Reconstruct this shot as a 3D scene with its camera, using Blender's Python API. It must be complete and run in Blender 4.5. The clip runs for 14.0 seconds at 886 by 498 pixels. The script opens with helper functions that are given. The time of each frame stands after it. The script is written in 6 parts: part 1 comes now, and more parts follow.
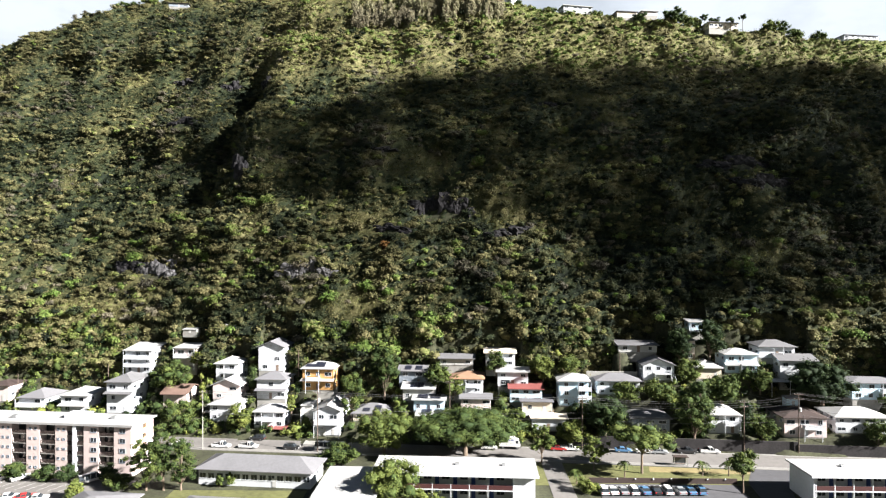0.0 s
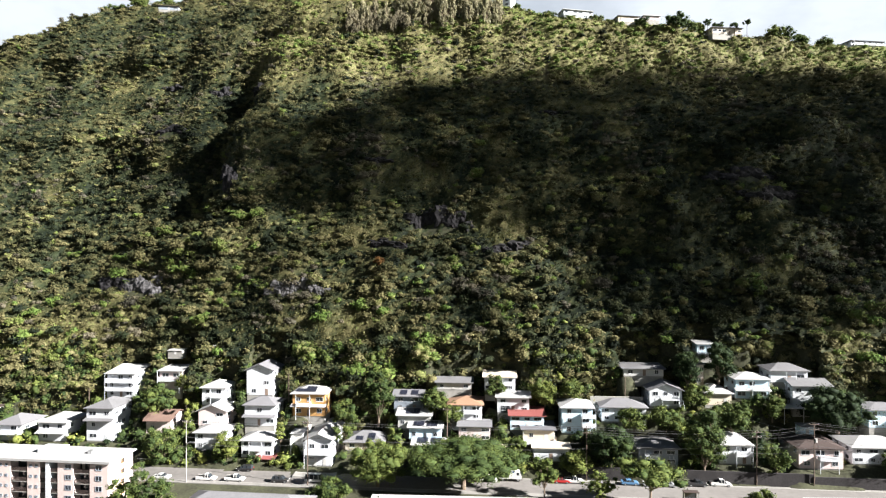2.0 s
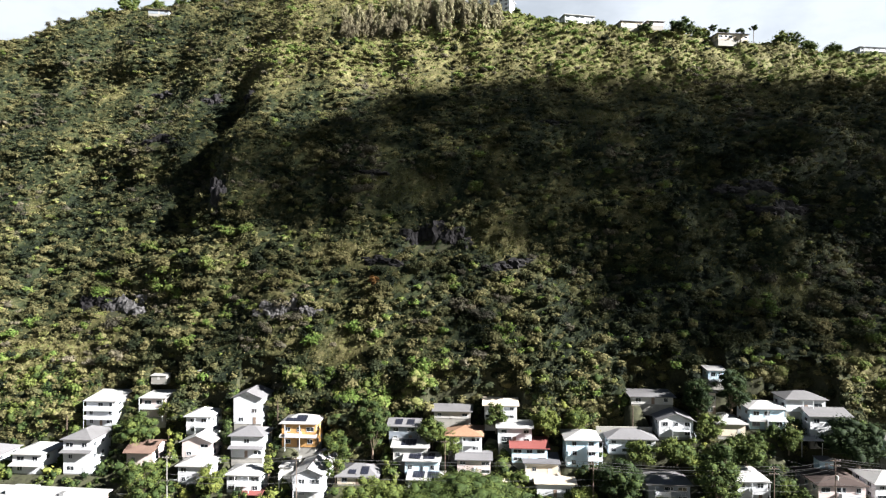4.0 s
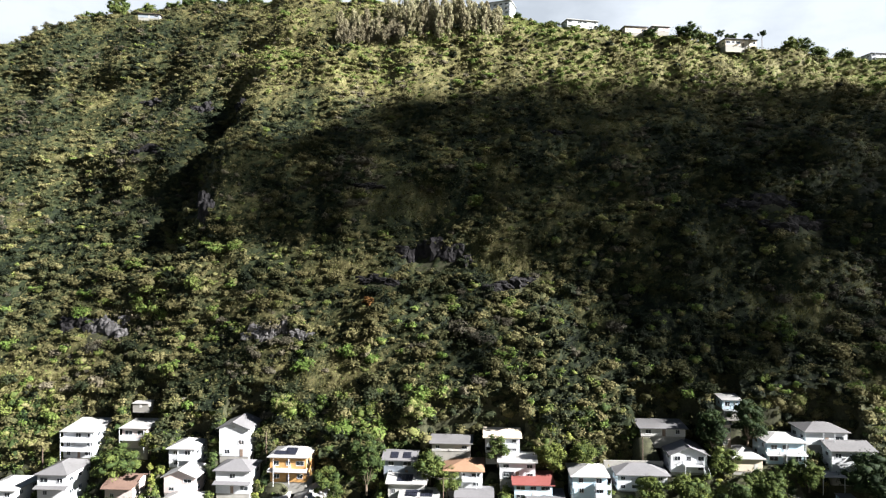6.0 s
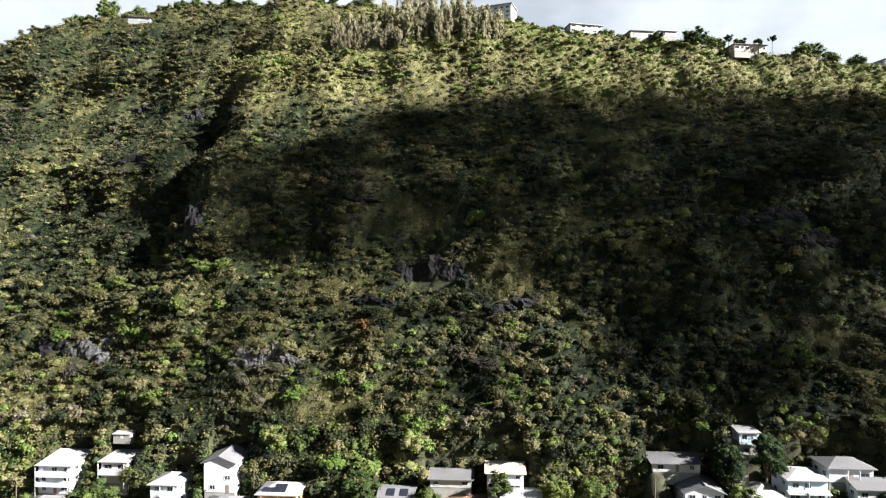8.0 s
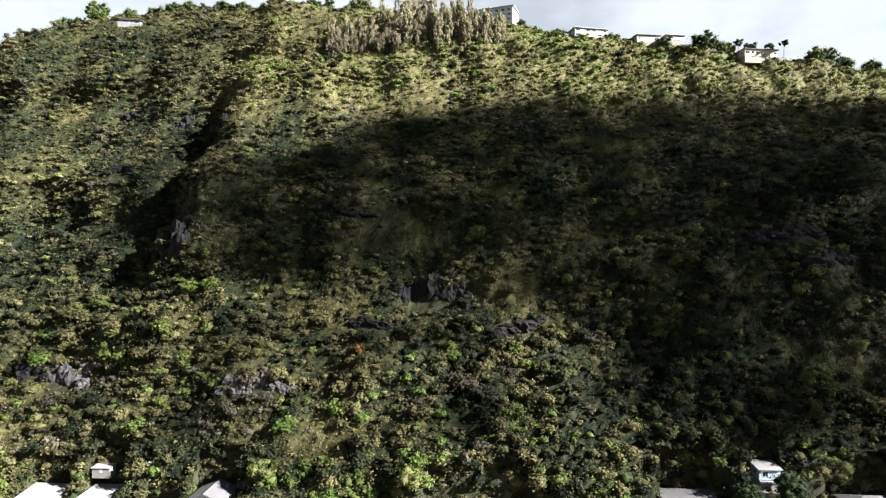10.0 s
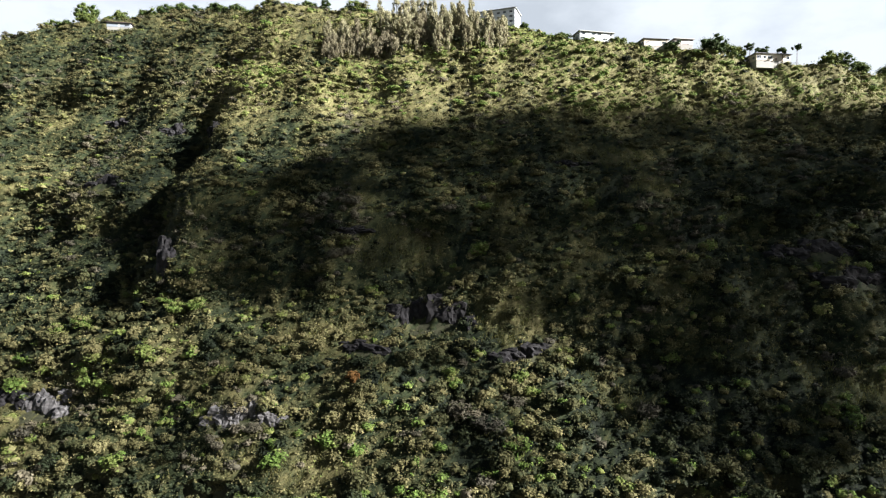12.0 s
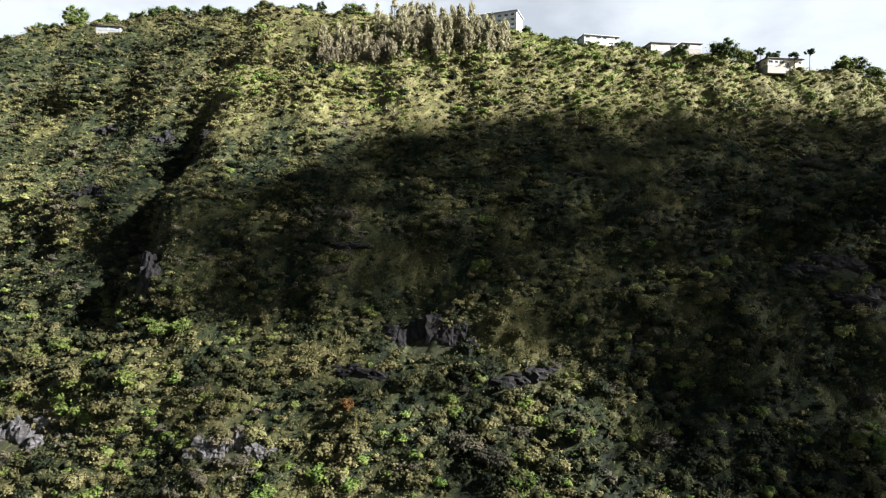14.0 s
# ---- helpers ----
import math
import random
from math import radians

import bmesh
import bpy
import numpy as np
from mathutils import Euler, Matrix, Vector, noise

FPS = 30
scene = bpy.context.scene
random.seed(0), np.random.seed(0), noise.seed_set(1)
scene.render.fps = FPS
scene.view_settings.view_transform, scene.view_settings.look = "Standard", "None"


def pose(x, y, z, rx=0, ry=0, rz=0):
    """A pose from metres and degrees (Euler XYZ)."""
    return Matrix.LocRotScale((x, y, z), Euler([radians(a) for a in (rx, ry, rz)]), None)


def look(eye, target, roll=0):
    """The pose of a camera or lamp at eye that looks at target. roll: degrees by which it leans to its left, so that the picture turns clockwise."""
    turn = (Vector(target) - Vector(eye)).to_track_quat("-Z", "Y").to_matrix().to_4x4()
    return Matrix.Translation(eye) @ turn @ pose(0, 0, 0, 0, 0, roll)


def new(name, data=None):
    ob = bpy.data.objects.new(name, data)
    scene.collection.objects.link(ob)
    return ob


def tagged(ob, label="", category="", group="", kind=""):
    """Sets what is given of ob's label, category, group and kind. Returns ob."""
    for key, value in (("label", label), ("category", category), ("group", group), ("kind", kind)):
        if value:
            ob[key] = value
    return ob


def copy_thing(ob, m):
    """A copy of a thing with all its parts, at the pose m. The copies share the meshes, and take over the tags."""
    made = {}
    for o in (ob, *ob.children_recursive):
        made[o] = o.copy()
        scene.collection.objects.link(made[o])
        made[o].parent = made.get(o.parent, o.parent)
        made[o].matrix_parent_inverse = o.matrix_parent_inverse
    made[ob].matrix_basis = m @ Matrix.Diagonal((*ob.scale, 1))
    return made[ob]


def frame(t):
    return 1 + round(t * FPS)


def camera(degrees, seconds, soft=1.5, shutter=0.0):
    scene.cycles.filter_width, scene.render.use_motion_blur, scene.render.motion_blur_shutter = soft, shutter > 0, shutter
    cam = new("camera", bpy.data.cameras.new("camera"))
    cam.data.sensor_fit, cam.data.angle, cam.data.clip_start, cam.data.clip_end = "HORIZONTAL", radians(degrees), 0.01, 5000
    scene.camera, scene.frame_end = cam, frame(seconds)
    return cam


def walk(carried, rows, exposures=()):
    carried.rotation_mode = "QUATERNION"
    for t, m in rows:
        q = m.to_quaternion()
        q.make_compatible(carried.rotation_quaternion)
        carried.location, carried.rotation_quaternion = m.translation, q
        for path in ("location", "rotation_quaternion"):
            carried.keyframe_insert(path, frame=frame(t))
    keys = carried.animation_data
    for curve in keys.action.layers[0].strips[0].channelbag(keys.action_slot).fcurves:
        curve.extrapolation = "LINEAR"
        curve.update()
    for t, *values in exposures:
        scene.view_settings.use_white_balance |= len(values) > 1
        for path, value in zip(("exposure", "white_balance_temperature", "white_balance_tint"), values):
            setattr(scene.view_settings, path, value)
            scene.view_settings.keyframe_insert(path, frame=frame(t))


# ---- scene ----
cam = camera(72.0, 14.0, soft=1.2)
walk(cam, [
    (0.0, pose(-0.02, 0.46, 57.84, 90.00, 0, 0.57)),
    (0.5, pose(-0.09, 2.30, 59.17, 89.98, 0, 0.49)),
    (1.0, pose(-0.15, 4.64, 60.79, 89.96, 0, 0.41)),
    (1.5, pose(-0.19, 7.03, 62.37, 89.95, 0, 0.33)),
    (2.0, pose(-0.20, 9.45, 63.92, 89.96, 0, 0.26)),
    (2.5, pose(-0.20, 11.91, 65.46, 89.97, 0, 0.21)),
    (3.0, pose(-0.19, 14.40, 66.98, 89.99, 0, 0.15)),
    (3.5, pose(-0.17, 16.92, 68.49, 90.01, 0, 0.11)),
    (4.0, pose(-0.14, 19.45, 70.01, 90.03, 0, 0.07)),
    (4.5, pose(-0.11, 22.01, 71.52, 90.05, 0, 0.03)),
    (5.0, pose(-0.07, 24.59, 73.04, 90.07, 0, 0.00)),
    (5.5, pose(-0.04, 27.18, 74.57, 90.08, 0, -0.03)),
    (6.0, pose(-0.02, 29.78, 76.11, 90.09, 0, -0.05)),
    (6.5, pose(0.01, 32.40, 77.67, 90.09, 0, -0.07)),
    (7.0, pose(0.02, 35.02, 79.23, 90.08, 0, -0.09)),
    (7.5, pose(0.04, 37.64, 80.79, 90.08, 0, -0.10)),
    (8.0, pose(0.04, 40.28, 82.37, 90.06, 0, -0.12)),
    (8.5, pose(0.04, 42.91, 83.94, 90.04, 0, -0.13)),
    (9.0, pose(0.04, 45.55, 85.52, 90.02, 0, -0.14)),
    (9.5, pose(0.02, 48.19, 87.08, 89.99, 0, -0.15)),
    (10.0, pose(0.01, 50.83, 88.63, 89.97, 0, -0.16)),
    (10.5, pose(-0.01, 53.47, 90.16, 89.94, 0, -0.16)),
    (11.0, pose(-0.02, 56.12, 91.65, 89.92, 0, -0.17)),
    (11.5, pose(-0.03, 58.76, 93.10, 89.91, 0, -0.18)),
    (12.0, pose(-0.04, 61.40, 94.50, 89.90, 0, -0.18)),
    (12.5, pose(-0.04, 64.05, 95.84, 89.91, 0, -0.19)),
    (13.0, pose(-0.03, 66.69, 97.10, 89.93, 0, -0.20)),
    (13.5, pose(-0.00, 69.34, 98.27, 89.98, 0, -0.20)),
    (14.0, pose(0.04, 71.57, 99.17, 90.03, 0, -0.20)),
], exposures=[(0.0, 2.5), (14.0, 2.5)])

# ---- light: low afternoon sun from the right, hazy bright sky with cloud ----
SUN_ELEV, SUN_AZ = 29.0, 109.0          # degrees; azimuth clockwise from +y
sun_way = Vector((math.sin(radians(SUN_AZ)) * math.cos(radians(SUN_ELEV)),
                  math.cos(radians(SUN_AZ)) * math.cos(radians(SUN_ELEV)),
                  math.sin(radians(SUN_ELEV))))
sun_data = bpy.data.lights.new("sun", "SUN")
sun_data.energy, sun_data.angle, sun_data.color = 5.0, radians(0.55), (1.0, 0.96, 0.92)
sun = new("sun", sun_data)
sun.matrix_world = look(sun_way * 600, (0, 0, 0))

world = bpy.data.worlds.new("world")
scene.world = world
world.use_nodes = True
wn, wl = world.node_tree.nodes, world.node_tree.links
wn.clear()
w_out = wn.new("ShaderNodeOutputWorld")
w_bg = wn.new("ShaderNodeBackground")
w_sky = wn.new("ShaderNodeTexSky")
w_sky.sky_type, w_sky.sun_disc = "NISHITA", False
w_sky.sun_elevation, w_sky.sun_rotation = radians(SUN_ELEV), radians(SUN_AZ)
w_sky.air_density, w_sky.dust_density, w_sky.ozone_density, w_sky.altitude = 1.1, 0.3, 3.0, 60
w_tc = wn.new("ShaderNodeTexCoord")
w_map = wn.new("ShaderNodeMapping")
w_map.inputs["Scale"].default_value = (1.0, 1.0, 2.2)
w_noise = wn.new("ShaderNodeTexNoise")
w_noise.inputs["Scale"].default_value, w_noise.inputs["Detail"].default_value = 3.1, 7
w_noise.inputs["Roughness"].default_value = 0.55
w_ramp = wn.new("ShaderNodeValToRGB")
w_ramp.color_ramp.elements[0].position, w_ramp.color_ramp.elements[1].position = 0.34, 0.56
w_ramp.color_ramp.elements[0].color = (0.62, 0.62, 0.62, 1)
w_mix = wn.new("ShaderNodeMixRGB")
w_mix.inputs["Color2"].default_value = (17.8, 19.3, 21.2, 1)
wl.new(w_tc.outputs["Generated"], w_map.inputs["Vector"])
wl.new(w_map.outputs["Vector"], w_noise.inputs["Vector"])
wl.new(w_noise.outputs["Fac"], w_ramp.inputs["Fac"])
w_sep = wn.new("ShaderNodeSeparateXYZ")
w_low = wn.new("ShaderNodeMapRange")            # cloud banks stand low; the zenith is clear
w_low.interpolation_type = "SMOOTHSTEP"
w_low.inputs["From Min"].default_value, w_low.inputs["From Max"].default_value = 0.37, 0.45
w_low.inputs["To Min"].default_value, w_low.inputs["To Max"].default_value = 1.0, 0.0
w_fac = wn.new("ShaderNodeMath")
w_fac.operation = "MULTIPLY"
wl.new(w_tc.outputs["Generated"], w_sep.inputs["Vector"])
wl.new(w_sep.outputs["Z"], w_low.inputs["Value"])
wl.new(w_low.outputs["Result"], w_fac.inputs[0])
wl.new(w_ramp.outputs["Color"], w_fac.inputs[1])
wl.new(w_fac.outputs[0], w_mix.inputs["Fac"])
wl.new(w_sky.outputs["Color"], w_mix.inputs["Color1"])
wl.new(w_mix.outputs["Color"], w_bg.inputs["Color"])
wl.new(w_bg.outputs["Background"], w_out.inputs["Surface"])
w_bg.inputs["Strength"].default_value = 0.0094


# ---- materials ----
def material(name, colour, rough=0.8, metal=0.0, vary=0.12, scale=2.0, bump=0.0, bump_scale=20.0, spec=0.3):
    """Painted, cast or worn surface: base colour with two scales of variation and fine relief."""
    m = bpy.data.materials.new(name)
    m.use_nodes = True
    n, l = m.node_tree.nodes, m.node_tree.links
    b = n["Principled BSDF"]
    geo = n.new("ShaderNodeNewGeometry")
    na, nb = n.new("ShaderNodeTexNoise"), n.new("ShaderNodeTexNoise")
    na.inputs["Scale"].default_value, na.inputs["Detail"].default_value = scale * 0.12, 4
    nb.inputs["Scale"].default_value, nb.inputs["Detail"].default_value = scale, 6
    add = n.new("ShaderNodeMath")
    add.operation = "ADD"
    ramp = n.new("ShaderNodeMapRange")
    ramp.inputs["From Min"].default_value, ramp.inputs["From Max"].default_value = 0.6, 1.4
    ramp.inputs["To Min"].default_value, ramp.inputs["To Max"].default_value = 1 - vary, 1 + vary
    mul = n.new("ShaderNodeVectorMath")
    mul.operation = "SCALE"
    mul.inputs[0].default_value = colour
    for t in (na, nb):
        l.new(geo.outputs["Position"], t.inputs["Vector"])
    l.new(na.outputs["Fac"], add.inputs[0])
    l.new(nb.outputs["Fac"], add.inputs[1])
    l.new(add.outputs[0], ramp.inputs["Value"])
    l.new(ramp.outputs["Result"], mul.inputs["Scale"])
    l.new(mul.outputs["Vector"], b.inputs["Base Color"])
    b.inputs["Roughness"].default_value, b.inputs["Metallic"].default_value = rough, metal
    b.inputs["Specular IOR Level"].default_value = spec
    if bump:
        nc = n.new("ShaderNodeTexNoise")
        nc.inputs["Scale"].default_value, nc.inputs["Detail"].default_value = bump_scale, 5
        bm_ = n.new("ShaderNodeBump")
        bm_.inputs["Strength"].default_value, bm_.inputs["Distance"].default_value = bump, 0.05
        l.new(geo.outputs["Position"], nc.inputs["Vector"])
        l.new(nc.outputs["Fac"], bm_.inputs["Height"])
        l.new(bm_.outputs["Normal"], b.inputs["Normal"])
    return m


def leaf_material(name, stops, glow=0.14):
    """Leaves: the plant's own tint picks the colour; each leaf clump varies a little; some light passes through."""
    m = bpy.data.materials.new(name)
    m.use_nodes = True
    n, l = m.node_tree.nodes, m.node_tree.links
    b = n["Principled BSDF"]
    at = n.new("ShaderNodeAttribute")
    at.attribute_name = "tint"
    geo = n.new("ShaderNodeNewGeometry")
    jit = n.new("ShaderNodeMapRange")
    jit.inputs["To Min"].default_value, jit.inputs["To Max"].default_value = -0.04, 0.04
    add = n.new("ShaderNodeMath")
    add.operation = "ADD"
    ramp = n.new("ShaderNodeValToRGB")
    el = ramp.color_ramp.elements
    el[0].position, el[0].color = stops[0][0], (*stops[0][1], 1)
    el[1].position, el[1].color = stops[-1][0], (*stops[-1][1], 1)
    for p, c in stops[1:-1]:
        e = el.new(p)
        e.color = (*c, 1)
    l.new(geo.outputs["Random Per Island"], jit.inputs["Value"])
    l.new(at.outputs["Fac"], add.inputs[0])
    l.new(jit.outputs["Result"], add.inputs[1])
    l.new(add.outputs[0], ramp.inputs["Fac"])
    grain = n.new("ShaderNodeTexNoise")               # leaves within a spray
    grain.inputs["Scale"].default_value, grain.inputs["Detail"].default_value = 6.0, 3
    span = n.new("ShaderNodeMapRange")
    span.inputs["From Min"].default_value, span.inputs["From Max"].default_value = 0.32, 0.68
    span.inputs["To Min"].default_value, span.inputs["To Max"].default_value = 0.4, 1.6
    tone = n.new("ShaderNodeVectorMath")
    tone.operation = "SCALE"
    l.new(geo.outputs["Position"], grain.inputs["Vector"])
    l.new(grain.outputs["Fac"], span.inputs["Value"])
    l.new(ramp.outputs["Color"], tone.inputs[0])
    l.new(span.outputs["Result"], tone.inputs["Scale"])
    l.new(tone.outputs["Vector"], b.inputs["Base Color"])
    b.inputs["Roughness"].default_value = 0.7
    b.inputs["Specular IOR Level"].default_value = 0.08
    tr = n.new("ShaderNodeBsdfTranslucent")
    mix = n.new("ShaderNodeMixShader")
    mix.inputs["Fac"].default_value = glow
    l.new(tone.outputs["Vector"], tr.inputs["Color"])
    l.new(b.outputs["BSDF"], mix.inputs[1])
    l.new(tr.outputs["BSDF"], mix.inputs[2])
    l.new(mix.outputs["Shader"], n["Material Output"].inputs["Surface"])
    return m


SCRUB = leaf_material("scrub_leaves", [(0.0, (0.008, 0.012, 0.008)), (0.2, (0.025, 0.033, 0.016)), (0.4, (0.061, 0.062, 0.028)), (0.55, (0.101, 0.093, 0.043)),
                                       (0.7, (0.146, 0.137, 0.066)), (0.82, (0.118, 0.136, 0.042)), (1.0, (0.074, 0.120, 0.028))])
DRY = leaf_material("dry_twigs", [(0.0, (0.040, 0.039, 0.030)), (0.5, (0.074, 0.068, 0.048)), (1.0, (0.120, 0.108, 0.076))], 0.1)
RUST = leaf_material("withered_leaves", [(0.0, (0.10, 0.05, 0.02)), (1.0, (0.20, 0.11, 0.04))])
GRASS = leaf_material("slope_grass", [(0.0, (0.070, 0.078, 0.028)), (0.5, (0.125, 0.125, 0.046)), (1.0, (0.185, 0.175, 0.075))], 0.3)
LEAF = leaf_material("tree_leaves", [(0.0, (0.012, 0.021, 0.010)), (0.35, (0.036, 0.056, 0.018)), (0.7, (0.098, 0.120, 0.032)),
                                     (1.0, (0.170, 0.180, 0.046))])
IRONWOOD = leaf_material("ironwood_needles", [(0.0, (0.125, 0.113, 0.078)), (0.35, (0.19, 0.172, 0.112)), (0.7, (0.24, 0.23, 0.14)), (1.0, (0.28, 0.268, 0.172))], 0.32)
BARK = material("bark", (0.13, 0.10, 0.075), 0.9, vary=0.3, scale=6, bump=0.5)
SOIL = material("hill_soil", (0.034, 0.036, 0.019), 0.95, vary=0.75, scale=1.4, bump=0.6, bump_scale=1.5)
ROCK = material("basalt_rock", (0.010, 0.0095, 0.011), 0.9, vary=0.85, scale=0.9, bump=1.0, bump_scale=3.0)

PALE_ROCK = material("weathered_grey_rock", (0.085, 0.083, 0.086), 0.9, vary=0.8, scale=0.9, bump=1.0, bump_scale=3.0)

# ---- terrain ----
PROFILE_Y = np.array([182, 190, 200, 207, 214, 221, 234, 246, 252, 262, 275, 300, 325, 345, 353, 363, 380, 400], float)
PROFILE_Z = np.array([0, 6, 15, 24, 37, 46, 60.5, 78, 88, 99, 118, 133.5, 157, 186, 195, 206, 219, 232], float)


def ramp01(a, b, v):
    s = np.clip((np.asarray(v, float) - a) / (b - a), 0, 1)
    return s * s * (3 - 2 * s)


def lumps(x, y, size, seed):
    """Cheap smooth noise of about -1 to 1, from a few crossed waves."""
    rng = np.random.default_rng(seed)
    out = np.zeros(np.broadcast(x, y).shape)
    for i in range(9):
        a = rng.uniform(0, math.pi)
        k = 2 * math.pi / (size * rng.uniform(0.55, 1.7))
        out = out + np.sin((np.cos(a) * x + np.sin(a) * y) * k + rng.uniform(0, 6.28)) / 3.0
    return out * 0.8


def hill_y(x, z):
    """How far ahead the hillside stands at the height z, at x."""
    x, z = np.asarray(x, float), np.asarray(z, float)
    y = np.interp(z, PROFILE_Z, PROFILE_Y)
    low = -2 - 0.094 * np.clip(x, -220, 220)
    recess = np.interp(-x, [84, 90, 103, 112, 128, 155, 200, 330], [0, 4, 20, 22, 28, 42, 45, 55])
    share = np.interp(z, [20, 47, 64, 90, 125, 160, 190], [0.3, 0.5, 0.58, 0.84, 0.80, 0.62, 0.52])
    high = recess * share
    low = low + 2.8 * (1 - ramp01(3, 9, z)) * ramp01(12, 34, x)          # cut back behind the street wall
    s = ramp01(25, 62, z)
    gully_x = np.interp(z, [60, 95, 150], [-113, -101, -101])
    gully = 7 * np.exp(-((x - gully_x + 3) / 8.0) ** 2) * ramp01(70, 85, z) * (1 - ramp01(142, 160, z))
    return y + low * (1 - s) + high * s + gully + (lumps(x, z * 1.2, 45, 3) * 3.0 + lumps(x, z, 15, 4) * 1.3) * ramp01(24, 60, z)


def crest(x):
    return np.interp(x, [-420, -330, -283, -250, -231, -215, -198, -150, -100, 0, 20, 30, 45, 57, 70, 105, 155, 250, 420],
                     [70, 97, 121, 141, 154, 163, 169, 177, 172, 157, 154, 152, 147.5, 139.5, 139, 133, 126, 114, 100]) + 57.5 - 4.0 + lumps(x, x * 0, 40, 8) * 1.0


NEAR_Y = np.array([-4000, -1500, -620, -520, -330, -180, -60, 20, 70, 100])      # unseen valley side added behind the camera to block low sky light
NEAR_Z = np.array([0, 180, 410, 395, 190, 40, 0, 0, 0, 0])
COLS_X = np.concatenate([np.array([-3000, -1500, -800, -520, -420, -350]), np.arange(-300, -150, 4), np.arange(-150, 150, 1.7),
                         np.arange(150, 301, 4), np.array([350, 420, 520, 800, 1500, 3000])])
BACK = np.array([0, 15, 45, 80, 140, 340, 740, 3500], float)                     # the land behind the crest: distance and drop
DROP = np.array([0, 0, -1, 0, 14, 110, 190, 205], float)


def behind(x, back):
    """Drop of the land behind the crest; a knoll stands behind the ironwoods."""
    knoll = 9.5 * np.exp(-((np.asarray(x, float) - 28) / 30) ** 2) * np.interp(back, [0, 45, 90, 160], [0, 1, 1, 0])
    return np.interp(back, BACK, DROP) - knoll


PADS = []        # level house plots: x, y, half width, half depth, turn in degrees, height


def ground_z(x, y):
    """Height of the ground, with the level plots cut in."""
    x, y = np.atleast_1d(np.asarray(x, float)), np.atleast_1d(np.asarray(y, float))
    zz = np.linspace(0, 230, 206)
    out = np.empty(x.shape)
    c = crest(x)
    for i in np.ndindex(x.shape):
        ys = np.maximum.accumulate(hill_y(np.full(206, x[i]), zz))
        z = np.interp(y[i], ys, zz) if y[i] > ys[0] else 0.0
        back = max(0.0, y[i] - np.interp(c[i], zz, ys))
        if z > c[i] - 0.01 or back > 0:
            z = c[i] - float(behind(x[i], back))
            z = max(z, -3)
        out[i] = z
    return level(x, y, out)


def level(x, y, z):
    z = z.copy()
    for px, py, hw, hd, turn, pz in PADS:
        ca, sa = math.cos(radians(turn)), math.sin(radians(turn))
        u, v = (x - px) * ca + (y - py) * sa, -(x - px) * sa + (y - py) * ca
        out = np.maximum(np.abs(u) - hw, np.abs(v) - hd)
        s = 1 - ramp01(0.4, 3.0, out)
        z = z * (1 - s) + pz * s
    return z


def grid_mesh(name, V, nr, nc):
    """A sheet of nr x nc points as one mesh."""
    me = bpy.data.meshes.new(name)
    idx = np.arange(nr * nc).reshape(nr, nc)
    F = np.stack([idx[:-1, :-1], idx[:-1, 1:], idx[1:, 1:], idx[1:, :-1]], -1).reshape(-1, 4)
    fill(me, V, F)
    return me


def fill(me, V, F):
    V, F = np.asarray(V, np.float32), np.asarray(F, np.int32)
    me.vertices.add(len(V))
    me.vertices.foreach_set("co", V.ravel())
    me.loops.add(F.size)
    me.loops.foreach_set("vertex_index", F.ravel())
    me.polygons.add(len(F))
    me.polygons.foreach_set("loop_start", np.arange(len(F), dtype=np.int32) * F.shape[1])
    me.update(calc_edges=True)
    return me


def terrain():
    """One ground sheet: valley floor, street terrace, hillside, crest and the land behind it."""
    nc = len(COLS_X)
    rows = []
    c = crest(COLS_X)
    for y, z in zip(NEAR_Y, NEAR_Z):
        rows.append(np.stack([COLS_X, np.full(nc, y), z * (1 - ramp01(900, 2500, np.abs(COLS_X)))], 1))
    t = np.linspace(0, 1, 150)
    for s in t:                                   # valley floor up to the hill's foot, then by height to the crest
        if s < 0.25:
            foot = hill_y(COLS_X, np.zeros(nc))
            y = 100 + (foot - 100) * (s / 0.25)
            rows.append(np.stack([COLS_X, y, np.zeros(nc)], 1))
        else:
            z = c * ((s - 0.25) / 0.75)
            rows.append(np.stack([COLS_X, hill_y(COLS_X, z), z], 1))
    top = rows[-1]
    for back in BACK[1:]:
        z = np.maximum(top[:, 2] - behind(COLS_X, back), -3)
        rows.append(np.stack([COLS_X, top[:, 1] + back, z], 1))
    V = np.stack(rows)
    for j in range(nc):
        V[:, j, 1] = np.maximum.accumulate(V[:, j, 1] + np.arange(len(V)) * 1e-4)
    V[:, :, 2] = level(V[:, :, 0], V[:, :, 1], V[:, :, 2])
    V[:, :, 2] -= 0.05
    ob = new("ground", grid_mesh("ground", V.reshape(-1, 3), len(rows), nc))
    ob.data.materials.append(SOIL)
    ob.data.polygons.foreach_set("use_smooth", np.ones(len(ob.data.polygons), bool))
    return tagged(ob, "steep green hillside above a flat valley floor", "ground", kind="structure")


# ---- foliage ----
rng = np.random.default_rng(11)
ICO = {}


def ico(level_):
    if level_ not in ICO:
        bm = bmesh.new()
        bmesh.ops.create_icosphere(bm, subdivisions=level_, radius=1)
        bm.verts.index_update()
        ICO[level_] = (np.array([v.co[:] for v in bm.verts]), np.array([[v.index for v in f.verts] for f in bm.faces]))
        bm.free()
    return ICO[level_]


